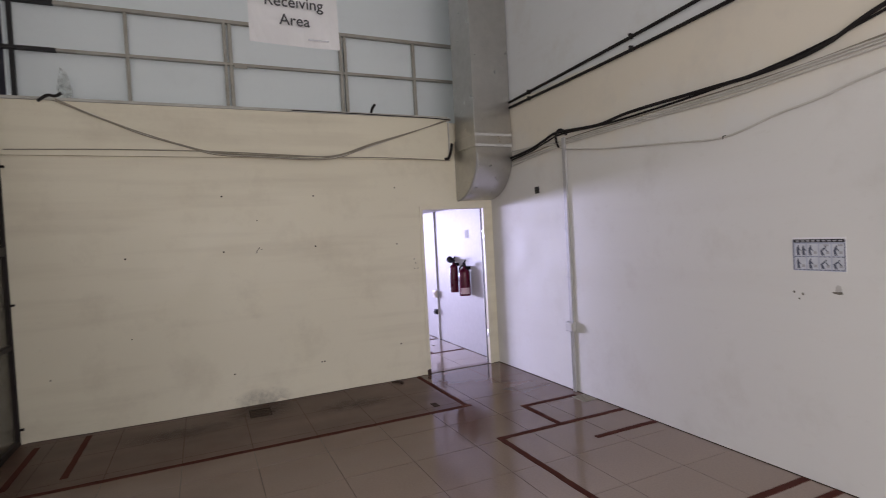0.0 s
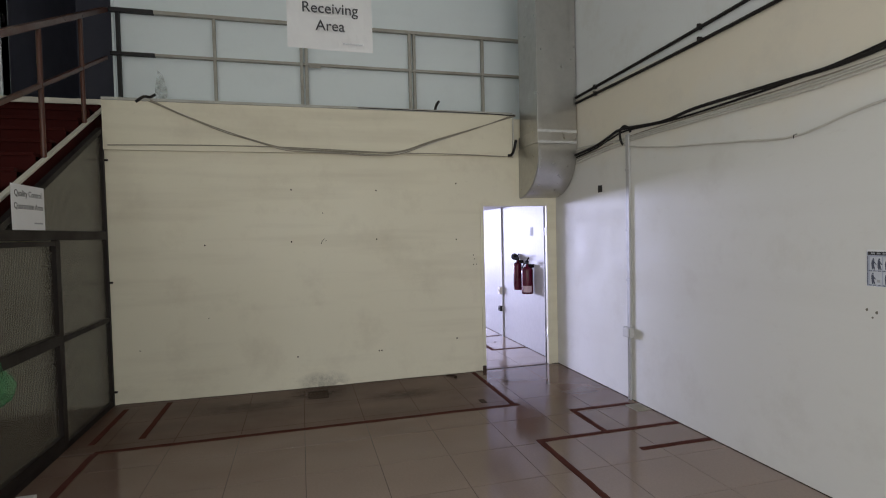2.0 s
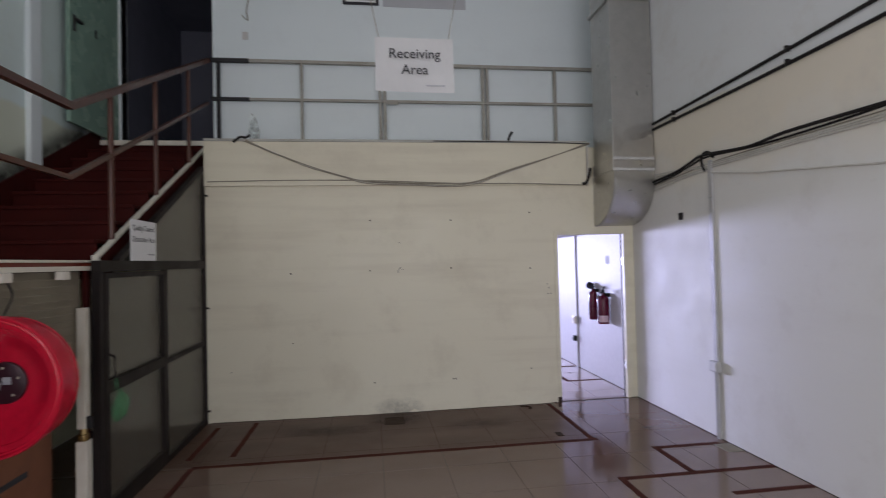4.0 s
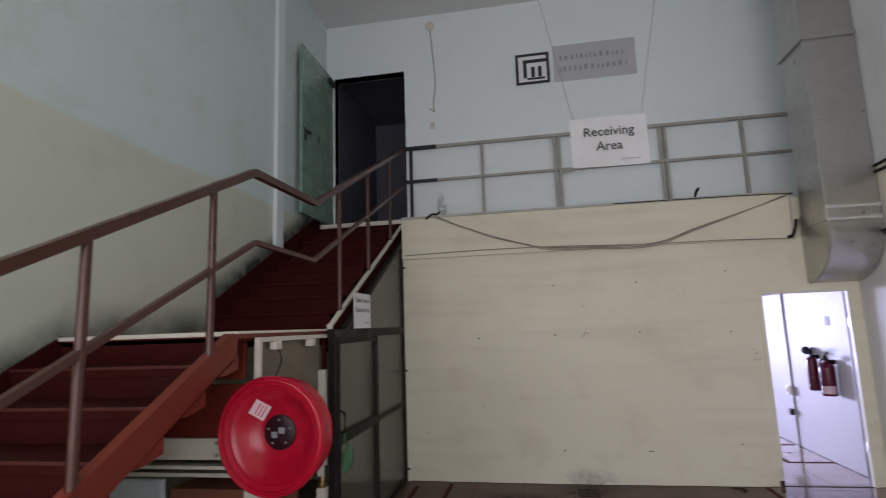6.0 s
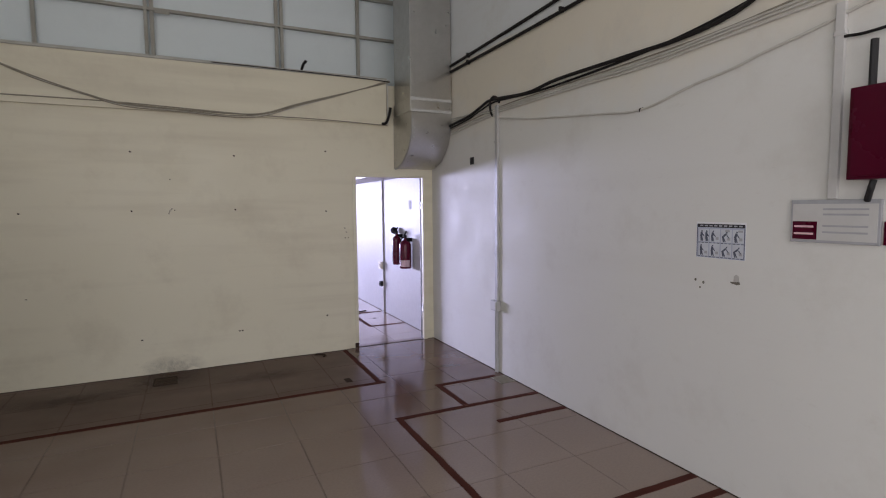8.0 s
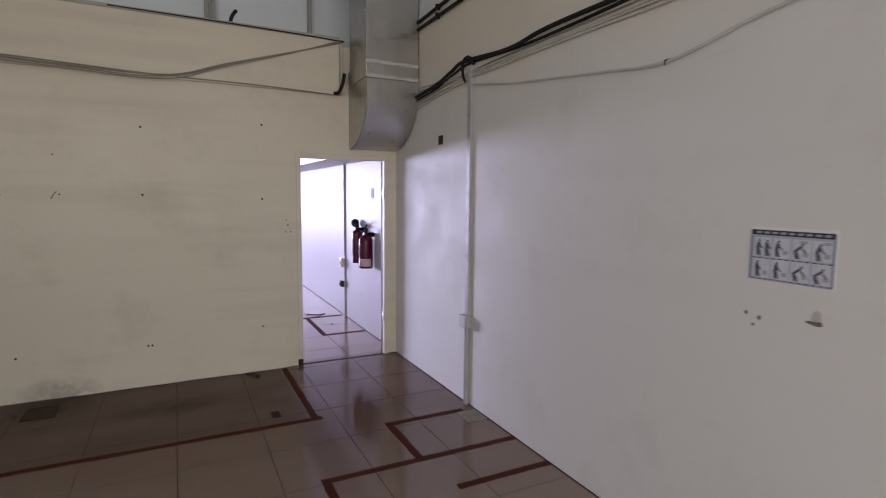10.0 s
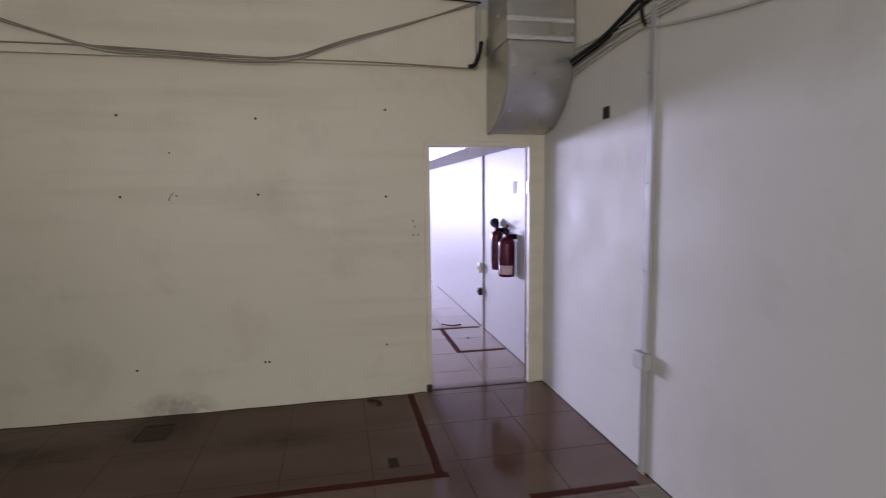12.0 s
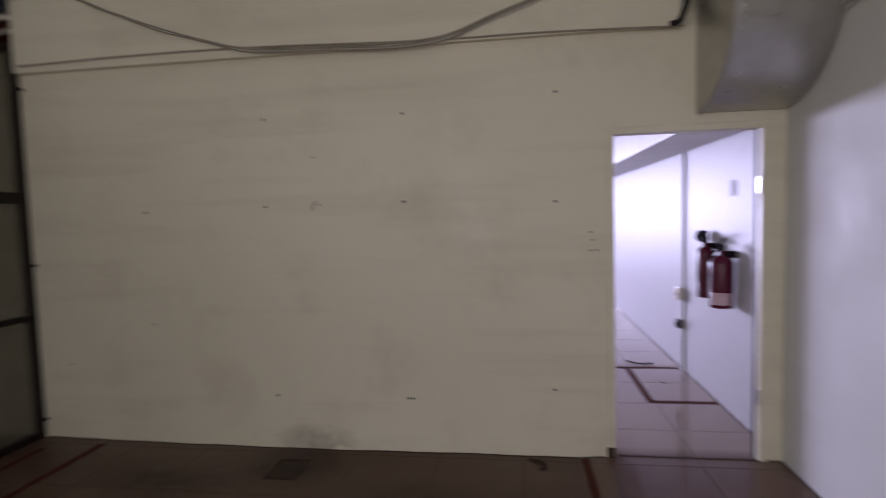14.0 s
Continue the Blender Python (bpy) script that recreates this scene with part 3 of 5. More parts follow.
    part("soffit", prism([(LAND_Y1, LAND - 0.13), (6.42, TOP - 0.25), (6.42, TOP - 0.22), (LAND_Y1, LAND - 0.10)], "x", x0, x1), TREAD, ob)
    return ob


staircase()


def stair_rail():
    ob = empty("stair_railing", "brown-painted steel stair handrail with a middle rail", "railing", pose(0, 0, 0))
    x = STAIR_X - 0.02
    line = [(-0.75, 1.175), (2.60, 2.825), (3.56, 2.845), (6.60, 4.32)]
    mid = [(-0.75, 0.72), (2.63, 2.375), (3.53, 2.365), (6.56, 3.77)]
    part("handrail", tube([(x, y, z) for y, z in line], 0.024, square=True), RAIL_RED, ob)
    part("middle_rail", tube([(x, y, z) for y, z in mid], 0.016, square=True), RAIL_RED, ob)

    def on(poly, y):
        for (a, za), (b, zb) in zip(poly, poly[1:]):
            if a <= y <= b:
                return za + (zb - za) * (y - a) / (b - a)

    for y in (-0.40, 0.44, 1.36, 2.18, 4.10, 4.95, 5.85):
        foot = (LAND + (y - LAND_Y0) * RISE / GOING - 0.02) if y < 3 else 1.92 + (y - 4.02) * 0.523
        part("post", tube([(x, y, foot), (x, y, on(line, y) - 0.02)], 0.021, 10), RAIL_RED, ob, rounded=True)
    return ob


stair_rail()


# ---- upper door ----
def upper_door():
    ob = structure("door_2", boxes((-2.895, -2.87, UY - 0.02, UY + 0.16, TOP, 5.575), (-1.79, -1.765, UY - 0.02, UY + 0.16, TOP, 5.575),
                                   (-2.87, -1.79, UY - 0.02, UY + 0.16, 5.55, 5.575)), UPPER, "open doorway at the head of the stairs", "door")
    leaf = part("door_leaf", boxes((-2.935, -2.893, 5.62, UY - 0.03, TOP + 0.02, 5.55), bevel=0.003), GREENLEAF, ob, "pale green door leaf standing open")
    part("door_handle", boxes((-2.893, -2.875, 5.68, 5.71, 4.25, 4.42), (-2.88, -2.845, 5.69, 5.80, 4.36, 4.385), bevel=0.003), BLACK, leaf)
    part("lock_plate", boxes((-2.893, -2.886, 6.12, 6.16, 4.36, 4.45), bevel=0.002), BLACK, leaf)
    part("strike_plate", boxes((-2.869, -2.862, UY + 0.04, UY + 0.08, 4.15, 4.24), bevel=0.002), BLACK, ob, "dark strike plate")
    part("closer", boxes((-2.893, -2.84, 6.45, 6.66, 5.40, 5.47), bevel=0.004), BLACK, ob, "dark door closer")
    return ob


upper_door()


# ---- glazed partition under the stairs ----
def partition():
    ob = empty("glazed_partition", "dark steel partition with ribbed glass panes under the stairs", "partition", pose(-1.73, 4.85, 0))
    X = -1.73
    x0, x1 = -0.025, 0.025
    ya, ym, yb = 3.665 - 4.85, 4.82 - 4.85, 5.995 - 4.85
    slope = lambda y: 1.92 + (y + 4.85 - 4.02) * 0.523 - 0.06

    def bar(name, a, b, z0, z1, proud=0.0, mat=FRAME):
        return part(name, boxes((x0 - proud, x1 + proud, a, b, z0, z1), bevel=0.003), mat, ob)

    bar("post", yb - 0.045, yb, 0, slope(yb - 0.03), 0.003)
    bar("post", ya, ya + 0.06, 0, 1.735, 0.003)
    bar("mullion", ym + 0.012, ym + 0.055, 0.05, 1.735)
    bar("head_rail", ya, yb - 0.045, 1.735, 1.815, 0.004)
    bar("sill_rail", ya + 0.06, yb - 0.045, 0.0, 0.05, 0.002)
    bar("cross_rail", ym + 0.055, yb - 0.045, 0.885, 0.925)
    part("sloping_rail", prism([(ya + 0.3, slope(ya + 0.3)), (yb - 0.045, slope(yb - 0.045)), (yb - 0.045, slope(yb - 0.045) - 0.05), (ya + 0.3, slope(ya + 0.3) - 0.05)], "x", x0, x1), FRAME, ob)
    leaf = part("door_leaf", boxes((x0 + 0.004, x1 + 0.008, ya + 0.065, ya + 0.12, 0.055, 1.73), (x0 + 0.004, x1 + 0.008, ym - 0.05, ym + 0.006, 0.055, 1.73),
                                   (x0 + 0.004, x1 + 0.008, ya + 0.12, ym - 0.05, 0.88, 0.965), (x0 + 0.004, x1 + 0.008, ya + 0.12, ym - 0.05, 0.055, 0.13),
                                   (x0 + 0.004, x1 + 0.008, ya + 0.12, ym - 0.05, 1.69, 1.73), bevel=0.003), FRAME, ob, "dark steel glazed door leaf")
    part("handle", tube([(x1 + 0.008, ya + 0.10, 0.98), (x1 + 0.05, ya + 0.10, 1.0), (x1 + 0.05, ya + 0.10, 1.14), (x1 + 0.008, ya + 0.10, 1.16)], 0.008, 6), FRAME, leaf)
    for a, b, z0, z1, at in ((ya + 0.12, ym - 0.05, 0.13, 0.88, leaf), (ya + 0.12, ym - 0.05, 0.965, 1.69, leaf), (ym + 0.055, yb - 0.045, 0.05, 0.885, ob), (ym + 0.055, yb - 0.045, 0.925, 1.735, ob)):
        part("pane", boxes((-0.003, 0.003, a - 0.004, b + 0.004, z0 - 0.004, z1 + 0.004)), GLASS, at, "dusty ribbed glass").visible_shadow = False
    part("pane", prism([(ya + 0.32, 1.815), (yb - 0.045, 1.815), (yb - 0.045, slope(yb - 0.045) - 0.045), (ya + 0.32, slope(ya + 0.32) - 0.04)], "x", -0.003, 0.003), GLASS, ob, "dusty ribbed glass").visible_shadow = False
    for z in (0.14, 0.985 + 0.3, 2.55):
        part("lug", tube([(0.0, yb - 0.02, z), (0.06, yb - 0.012, z)], 0.012, 6), FRAME, ob)
    return ob


partition()


# ---- hall behind the door ----
def hall_duct():
    ob = empty("hall_duct", "grey sheet-metal duct boxed along the hall wall", "duct", pose(0, 0, 0))
    for a, b in ((6.10, 7.55), (7.553, 9.0), (9.003, 10.45), (10.453, 13.0), (13.003, HY - 0.01)):
        part("section", boxes((2.93, EX - 0.002, a, b, 2.10, 2.60), bevel=0.006), PLASTIC, ob)
    return ob


hall_duct()


def conduit_line(name, y, x, z0, z1, w, label, breaks=(), mat=PLASTIC):
    ob = empty(name, label, "conduit", pose(0, 0, 0))
    part("channel", boxes((x - 0.022, x, y - w / 2, y + w / 2, z0, z1), bevel=0.003), mat, ob)
    for z in breaks:
        part("clip", boxes((x - 0.026, x, y - w / 2 - 0.006, y + w / 2 + 0.006, z, z + 0.02), bevel=0.003), mat, ob)
    return ob


hall_conduit = conduit_line("hall_conduit", 7.89, EX - 0.002, 0.0, 2.098, 0.05, "white plastic cable channel on the hall wall", (0.3, 1.15, 1.85), CHANNEL)


def wall_socket(x, y, z, mat, w, h, label):
    ob = thing("wall_socket", boxes((x - 0.045, x, y - w / 2, y + w / 2, z - h / 2, z + h / 2), bevel=0.008), mat, label, "socket")
    part("plug", lathe([(0.024, 0), (0.024, 0.008), (0.020, 0.012)], 12), mat, ob, m=pose(x - 0.045, y, z, 0, -90), rounded=True)
    return ob


wall_socket(EX - 0.026, 7.90, 0.755, WHITE, 0.10, 0.12, "white socket box on the hall cable channel")
wall_socket(EX - 0.026, 7.90, 0.46, BLACK, 0.075, 0.085, "black plug box on the hall cable channel")
plate = thing("switch_plate", boxes((EX - 0.004, EX - 0.001, 6.70, 6.80, 1.65, 1.77), bevel=0.001), SWITCH, "blank white switch plate on the hall wall", "switch")


def extinguisher(x, y, z, r, h, horn, label):
    """A wall-hung extinguisher with its base at z."""
    ob = empty("fire_extinguisher", label, "extinguisher", pose(x, y, z), "extinguishers on the hall wall")
    prof = [(r * 0.55, 0.0), (r * 0.93, 0.004), (r, 0.02), (r, h - r * 0.9)]
    prof += [(r * math.cos(radians(a)), h - r * 0.9 + r * 0.85 * math.sin(radians(a))) for a in (20, 40, 58, 72)]
    prof += [(0.022, h + 0.005), (0.02, h + 0.03)]
    part("cylinder", lathe(prof, 28), EXTING, ob, rounded=True)
    part("valve", lathe([(0.018, h + 0.02), (0.024, h + 0.03), (0.024, h + 0.06), (0.014, h + 0.075)], 14), RUBBER, ob, rounded=True)
    part("lever", tube([(0, 0.03, h + 0.06), (-0.02, -0.05, h + 0.08), (-0.03, -0.12, h + 0.115)], 0.011, 6), RUBBER, ob)
    part("grip", tube([(0, 0.03, h + 0.045), (-0.02, -0.05, h + 0.05), (-0.03, -0.11, h + 0.035)], 0.011, 6), RUBBER, ob)
    part("bracket", boxes((r * 0.2, EX - x - 0.001, -0.02, 0.02, h - 0.03, h + 0.02), bevel=0.003), RUBBER, ob)
    if horn:
        part("horn", lathe([(0.012, 0), (0.02, 0.03), (0.045, 0.10), (0.05, 0.16), (0.046, 0.16), (0.01, 0.05)], 18), RUBBER, ob, "black discharge horn", True, pose(0, 0.035, h + 0.05, -84, 0, -12))
        part("hose", tube(smooth([(0, 0.0, h + 0.06), (-0.03, 0.02, h + 0.09), (-0.03, 0.05, h + 0.07)]), 0.009, 6), RUBBER, ob)
    else:
        part("hose", tube(smooth([(0, 0.02, h + 0.04), (-0.03, 0.07, h + 0.0), (-0.04, 0.09, h - 0.12), (-0.04, 0.085, h - 0.30)]), 0.010, 6), RUBBER, ob)
        bm = bmesh.new()
        n = 8
        ring = [[bm.verts.new(((r + 0.0015) * math.cos(a), (r + 0.0015) * math.sin(a), zz)) for a in (radians(200 + 95 * k / n) for k in range(n + 1))] for zz in (0.03, 0.12)]
        for k in range(n):
            bm.faces.new((ring[0][k], ring[0][k + 1], ring[1][k + 1], ring[1][k]))
        part("label", bm, EXT_LABEL, ob, "pale instruction label")
    return ob


extinguisher(3.30, 6.70, 0.83, 0.082, 0.40, False, "red powder fire extinguisher hung on the hall wall")
extinguisher(3.31, 7.06, 0.85, 0.062, 0.42, True, "red fire extinguisher with a black discharge horn")


# ---- east wall: conduits, cables, poster, alarm ----
wall_conduit = conduit_line("wall_conduit", 4.43, EX - 0.002, 0.72, 2.66, 0.05, "plastic cable channel, greyed for its shade, down the cream wall", (1.2, 1.7, 2.3), CHANNEL)
for dy in (-0.014, 0.016):
    part("pipe", tube([(EX - 0.016, 4.43 + dy, 0.0), (EX - 0.016, 4.43 + dy, 0.66)], 0.011, 8), CHANNEL, wall_conduit, rounded=True)
jb = part("junction_box", boxes((EX - 0.055, EX - 0.002, 4.375, 4.49, 0.635, 0.735), bevel=0.008), CHANNEL, wall_conduit)
part("cover", boxes((EX - 0.062, EX - 0.055, 4.385, 4.48, 0.645, 0.725), bevel=0.003), PLASTIC, jb)


def cable(name, pts, r, mat, label, x=EX - 0.014, steps=5, group="cables along the wall"):
    return thing(name, tube(smooth([(x, y, z) for y, z in pts], steps), r, 7), mat, label, "cable", group, True)


cable("pipe_run", [(5.43, 3.268), (3.45, 3.335), (1.5, 3.43), (-4.5, 3.72)], 0.015, CABLE_B, "straight black pipe clipped along the wall", EX - 0.02)
cable("pipe_run", [(5.43, 3.205), (3.45, 3.225), (1.5, 3.285), (-4.5, 3.48)], 0.015, CABLE_B, "straight black pipe clipped along the wall", EX - 0.02)
for y in (5.0, 3.44, 1.6, 0.0):
    for z in (3.268 + (5.43 - y) * 0.038, 3.205 + (5.43 - y) * 0.017):
        thing("pipe_clip", boxes((EX - 0.042, EX - 0.001, y - 0.011, y + 0.011, z - 0.024, z + 0.022), bevel=0.005), CABLE_B, "small black clip over a pipe run", "clip", "pipe clips")
cable("power_cable", [(5.44, 2.60), (5.0, 2.635), (4.72, 2.69), (4.50, 2.725), (3.9, 2.675), (3.47, 2.70), (2.74, 2.69), (2.28, 2.685), (1.92, 2.725), (1.55, 2.86), (0.6, 3.1), (-4.5, 3.3)], 0.014, CABLE_B, "thick black power cable along the wall", EX - 0.03)
cable("power_cable", [(5.44, 2.575), (5.0, 2.615), (4.70, 2.67), (4.45, 2.70), (3.8, 2.665), (3.2, 2.665), (2.74, 2.675), (2.3, 2.70), (1.92, 2.75), (1.55, 2.83), (0.6, 3.05), (-4.5, 3.26)], 0.009, CABLE_B, "black power cable beside a thicker one", EX - 0.016)
cable("power_cable", [(5.44, 2.555), (4.9, 2.60), (4.3, 2.64), (3.6, 2.645), (2.74, 2.645), (2.1, 2.655), (1.6, 2.69), (0.3, 2.80), (-4.5, 3.1)], 0.005, CABLE_G, "thin grey-brown cable along the wall")
thing("cable_loop", tube(smooth([(EX - 0.03, 4.36, 2.675), (EX - 0.03, 4.42, 2.735), (EX - 0.03, 4.49, 2.745), (EX - 0.03, 4.535, 2.70), (EX - 0.025, 4.53, 2.62), (EX - 0.02, 4.50, 2.57)]), 0.012, 7), CABLE_B,
      "black cable looped above the white channel", "cable", "cables along the wall", True)
cable("white_cable", [(5.44, 2.68), (4.9, 2.655), (4.42, 2.63), (3.4, 2.625), (2.51, 2.63), (1.6, 2.675), (-4.5, 3.0)], 0.007, CABLE_W, "thin white cable along the wall")
cable("white_cable", [(5.44, 2.655), (4.9, 2.635), (4.42, 2.61), (3.4, 2.612), (2.51, 2.612), (1.6, 2.655), (-4.5, 2.95)], 0.007, CABLE_W, "thin white cable along the wall")
cable("white_cable", [(5.44, 2.535), (5.0, 2.57), (4.53, 2.59), (3.29, 2.595), (2.49, 2.588), (1.6, 2.63), (-4.5, 2.88)], 0.008, CABLE_W, "thin white cable along the wall")
cable("white_cable", [(5.44, 2.50), (5.0, 2.545), (4.53, 2.575), (4.43, 2.545), (3.88, 2.45), (3.46, 2.40), (3.03, 2.352), (2.60, 2.312), (2.2, 2.39), (1.93, 2.43), (1.6, 2.50), (0.2, 2.72), (-4.5, 3.0)], 0.008, CABLE_W, "sagging white cable hooked on a nail", steps=6)
thing("nail_hook", tube([(EX, 2.595, 2.325), (EX - 0.03, 2.595, 2.315), (EX - 0.03, 2.595, 2.295)], 0.004, 6), CABLE_B, "small nail holding a cable", "nail")


def back_box():
    ob = thing("outlet_box", boxes((EX - 0.006, EX + 0.0, 4.918, 4.932, 2.128, 2.204), (EX - 0.006, EX, 4.982, 4.996, 2.128, 2.204), (EX - 0.006, EX, 4.932, 4.982, 2.128, 2.140), (EX - 0.006, EX, 4.932, 4.982, 2.192, 2.204)), BLACK,
               "open dark outlet box in the wall", "outlet")
    part("back", boxes((EX - 0.004, EX - 0.001, 4.932, 4.982, 2.140, 2.192)), BLACK, ob)
    part("terminal", boxes((EX - 0.008, EX - 0.004, 4.95, 4.965, 2.15, 2.165), bevel=0.001), FRAME, ob)
    return ob


back_box()


def figure(bm, y, z, stoop, x0, x1):
    """A small printed pictogram: legs, a trunk bent by stoop, an arm, in flat ink."""
    top = (-stoop, 0.052 - 0.4 * abs(stoop))
    hip = (0.004 + 0.3 * stoop, 0.030)
    for outline in (((0.009, 0.0), (0.001, 0.0), (hip[0] - 0.004, hip[1]), (hip[0] + 0.008, hip[1])), ((-0.003, 0.0), (-0.009, 0.0), (hip[0] - 0.006, hip[1] - 0.004), (hip[0] + 0.002, hip[1])),
                    ((hip[0] + 0.009, hip[1] - 0.001), (hip[0] - 0.006, hip[1] - 0.001), (top[0] - 0.004, top[1]), (top[0] + 0.009, top[1] + 0.003)),
                    ((top[0] + 0.006, top[1] + 0.003), (top[0] - 0.003, top[1] + 0.003), (top[0] - 0.003 - 0.2 * stoop, top[1] + 0.012), (top[0] + 0.005 - 0.2 * stoop, top[1] + 0.012)),
                    ((top[0] - 0.002, top[1] - 0.004), (top[0] - 0.016, top[1] - 0.022), (top[0] - 0.013, top[1] - 0.025), (top[0] + 0.002, top[1] - 0.010))):
        put = [[bm.verts.new((x, y + p, z + q)) for p, q in outline] for x in (x0, x1)]
        bm.faces.new(put[0])
        bm.faces.new(put[1])
        for i in range(4):
            bm.faces.new((put[0][i], put[0][(i + 1) % 4], put[1][(i + 1) % 4], put[1][i]))
    bmesh.ops.recalc_face_normals(bm, faces=bm.faces)
    return bm


def poster():
    ob = thing("safety_poster", boxes((EX - 0.003, EX - 0.0005, 1.836, 2.149, 1.362, 1.575)), PAPER, "pale blue safety poster with two rows of dark pictograms", "poster")
    x0, x1 = EX - 0.0045, EX - 0.0036
    part("tint", boxes((EX - 0.0036, EX - 0.003, 1.838, 2.147, 1.364, 1.560)), PALE_BLUE, ob)
    part("heading", boxes((x0, x1, 1.842, 2.143, 1.543, 1.563)), INK, ob)
    for k in range(9):
        part("heading_print", boxes((x0 - 0.0006, x0, 1.856 + 0.031 * k, 1.876 + 0.031 * k, 1.549, 1.557)), GREY_INK, ob)
    for z in (1.368, 1.450):
        for k in range(12):
            part("dash", boxes((x0, x1, 1.846 + 0.025 * k, 1.862 + 0.025 * k, z, z + 0.004)), SLATE, ob)
    for y in (1.841, 2.141):
        part("border", boxes((x0, x1, y, y + 0.0035, 1.370, 1.540)), SLATE, ob)
    stoops = ((0.0, 0.002, 0.014, 0.004), (-0.003, 0.0, 0.015, 0.016))
    for k in range(2):
        for i in range(4):
            y, z = 2.110 - 0.073 * i, 1.461 - 0.084 * k
            part("panel", boxes((EX - 0.0042, EX - 0.0036, y - 0.044, y + 0.022, z - 0.003, z + 0.073)), PANEL_INK, ob)
            part("pictogram", figure(bmesh.new(), y, z, stoops[k][i], x0 - 0.0006, EX - 0.0042), SLATE, ob)
            part("pictogram_load", boxes((x0 - 0.0004, EX - 0.0042, y - 0.036, y - 0.018, z + 0.010, z + 0.026)), GREY_INK, ob)
    part("pictogram", figure(bmesh.new(), 2.076, 1.461, -0.002, x0 - 0.0008, EX - 0.0042), SLATE, ob)
    for y in (1.852, 1.931):
        part("caption", boxes((x0 - 0.0004, EX - 0.0042, y, y + 0.029, 1.519, 1.530)), GREY_INK, ob)
    return ob


poster()
for y, z, s in ((2.147, 1.223, 0.009), (2.092, 1.212, 0.010), (2.116, 1.18, 0.007)):
    thing("wall_scar", lathe([(s, 0), (s * 0.8, 0.0012), (s * 0.3, 0.002)], 7), CHIP, "dirty chipped fixing hole in the wall", "wall mark", "chipped holes", m=pose(EX, y, z, 0, -90, 25))
scar = thing("wall_scar", prism([(1.862, 1.226), (1.880, 1.222), (1.918, 1.229), (1.921, 1.237), (1.890, 1.239), (1.866, 1.241)], "x", EX - 0.0022, EX), CHIP, "brown line of torn paint under the poster", "wall mark")
part("bare_plaster", prism([(1.868, 1.2415), (1.902, 1.2395), (1.900, 1.270), (1.886, 1.282), (1.870, 1.272)], "x", EX - 0.0012, EX), PALE_CHIP, scar, "grey plaster laid bare")


def alarm_box():
    ob = thing("alarm_cabinet", boxes((EX - 0.13, EX - 0.001, 0.86, 1.295, 1.78, 2.18), bevel=0.006), EXTING, "dark red metal cabinet hung on the wall", "cabinet")
    part("door", boxes((EX - 0.137, EX - 0.13, 0.875, 1.28, 1.795, 2.165), bevel=0.003), EXTING, ob)
    part("label", boxes((EX - 0.139, EX - 0.137, 0.94, 1.08, 2.12, 2.145)), PAPER, ob)
    part("pipe", tube([(EX - 0.06, 1.245, 2.18), (EX - 0.06, 1.245, 2.385)], 0.016, 8), BLACK, ob, "black pipe into the cabinet")
    part("pipe", tube(smooth([(EX - 0.06, 1.22, 1.78), (EX - 0.06, 1.23, 1.74), (EX - 0.03, 1.255, 1.69)]), 0.014, 8), BLACK, ob, "black pipe under the cabinet")
    return ob


alarm_box()
notice = thing("fire_notice", boxes((EX - 0.018, EX - 0.001, 1.205, 1.59, 1.487, 1.695), bevel=0.003), GREY_INK, "grey notice board with a red corner panel", "notice")
part("sheet", boxes((EX - 0.02, EX - 0.018, 1.215, 1.58, 1.50, 1.675)), PLASTIC, notice)
part("red_panel", boxes((EX - 0.0215, EX - 0.02, 1.465, 1.578, 1.502, 1.59)), EXTING, notice)
for z in (1.525, 1.56):
    part("stripe", boxes((EX - 0.0225, EX - 0.0215, 1.48, 1.57, z, z + 0.010)), PINK, notice)
for z in (1.535, 1.565, 1.62, 1.645):
    part("line_of_print", boxes((EX - 0.0215, EX - 0.02, 1.25, 1.44, z, z + 0.009)), GREY_INK, notice)
small = thing("red_notice", boxes((EX - 0.012, EX - 0.001, 0.98, 1.195, 1.49, 1.595), bevel=0.002), EXTING, "small red notice with a white stripe", "notice")
part("stripe", boxes((EX - 0.0135, EX - 0.012, 1.0, 1.18, 1.52, 1.545)), PAPER, small)
alarm_conduit = conduit_line("alarm_conduit", 1.405, EX - 0.002, 1.70, 2.60, 0.04, "white plastic cable channel beside the red cabinet", (2.45,))
thing("alarm_cable", tube(smooth([(EX - 0.02, 1.385, 2.44), (EX - 0.03, 1.28, 2.43), (EX - 0.03, 1.1, 2.45), (EX - 0.02, 0.7, 2.55)]), 0.007, 6), CABLE_B, "black cable from the white channel", "cable", rounded=True)


# ---- beam: cables, stubs, screw holes ----
rng = random.Random(7)
sag = [(-1.26, 3.17), (-0.95, 3.04), (-0.56, 2.885), (-0.20, 2.775), (0.10, 2.705), (0.60, 2.685), (1.10, 2.665), (1.42, 2.70), (1.75, 2.81), (2.30, 2.985), (2.82, 3.16)]
for i, (r, mat) in enumerate(((0.0065, CABLE_G), (0.005, CABLE_G), (0.005, CABLE_W), (0.0045, CABLE_G))):
    pts = [(x + rng.uniform(-0.02, 0.02), BEAM_Y - 0.012 - 0.006 * (i % 2), z - 0.011 * i * math.sin(math.pi * (x + 1.26) / 4.08) + rng.uniform(-0.008, 0.008)) for x, z in sag]
    thing("sagging_cable", tube(smooth(pts, 4), r, 6), mat, "thin grimy cable sagging across the beam", "cable", "cables across the beam", True)
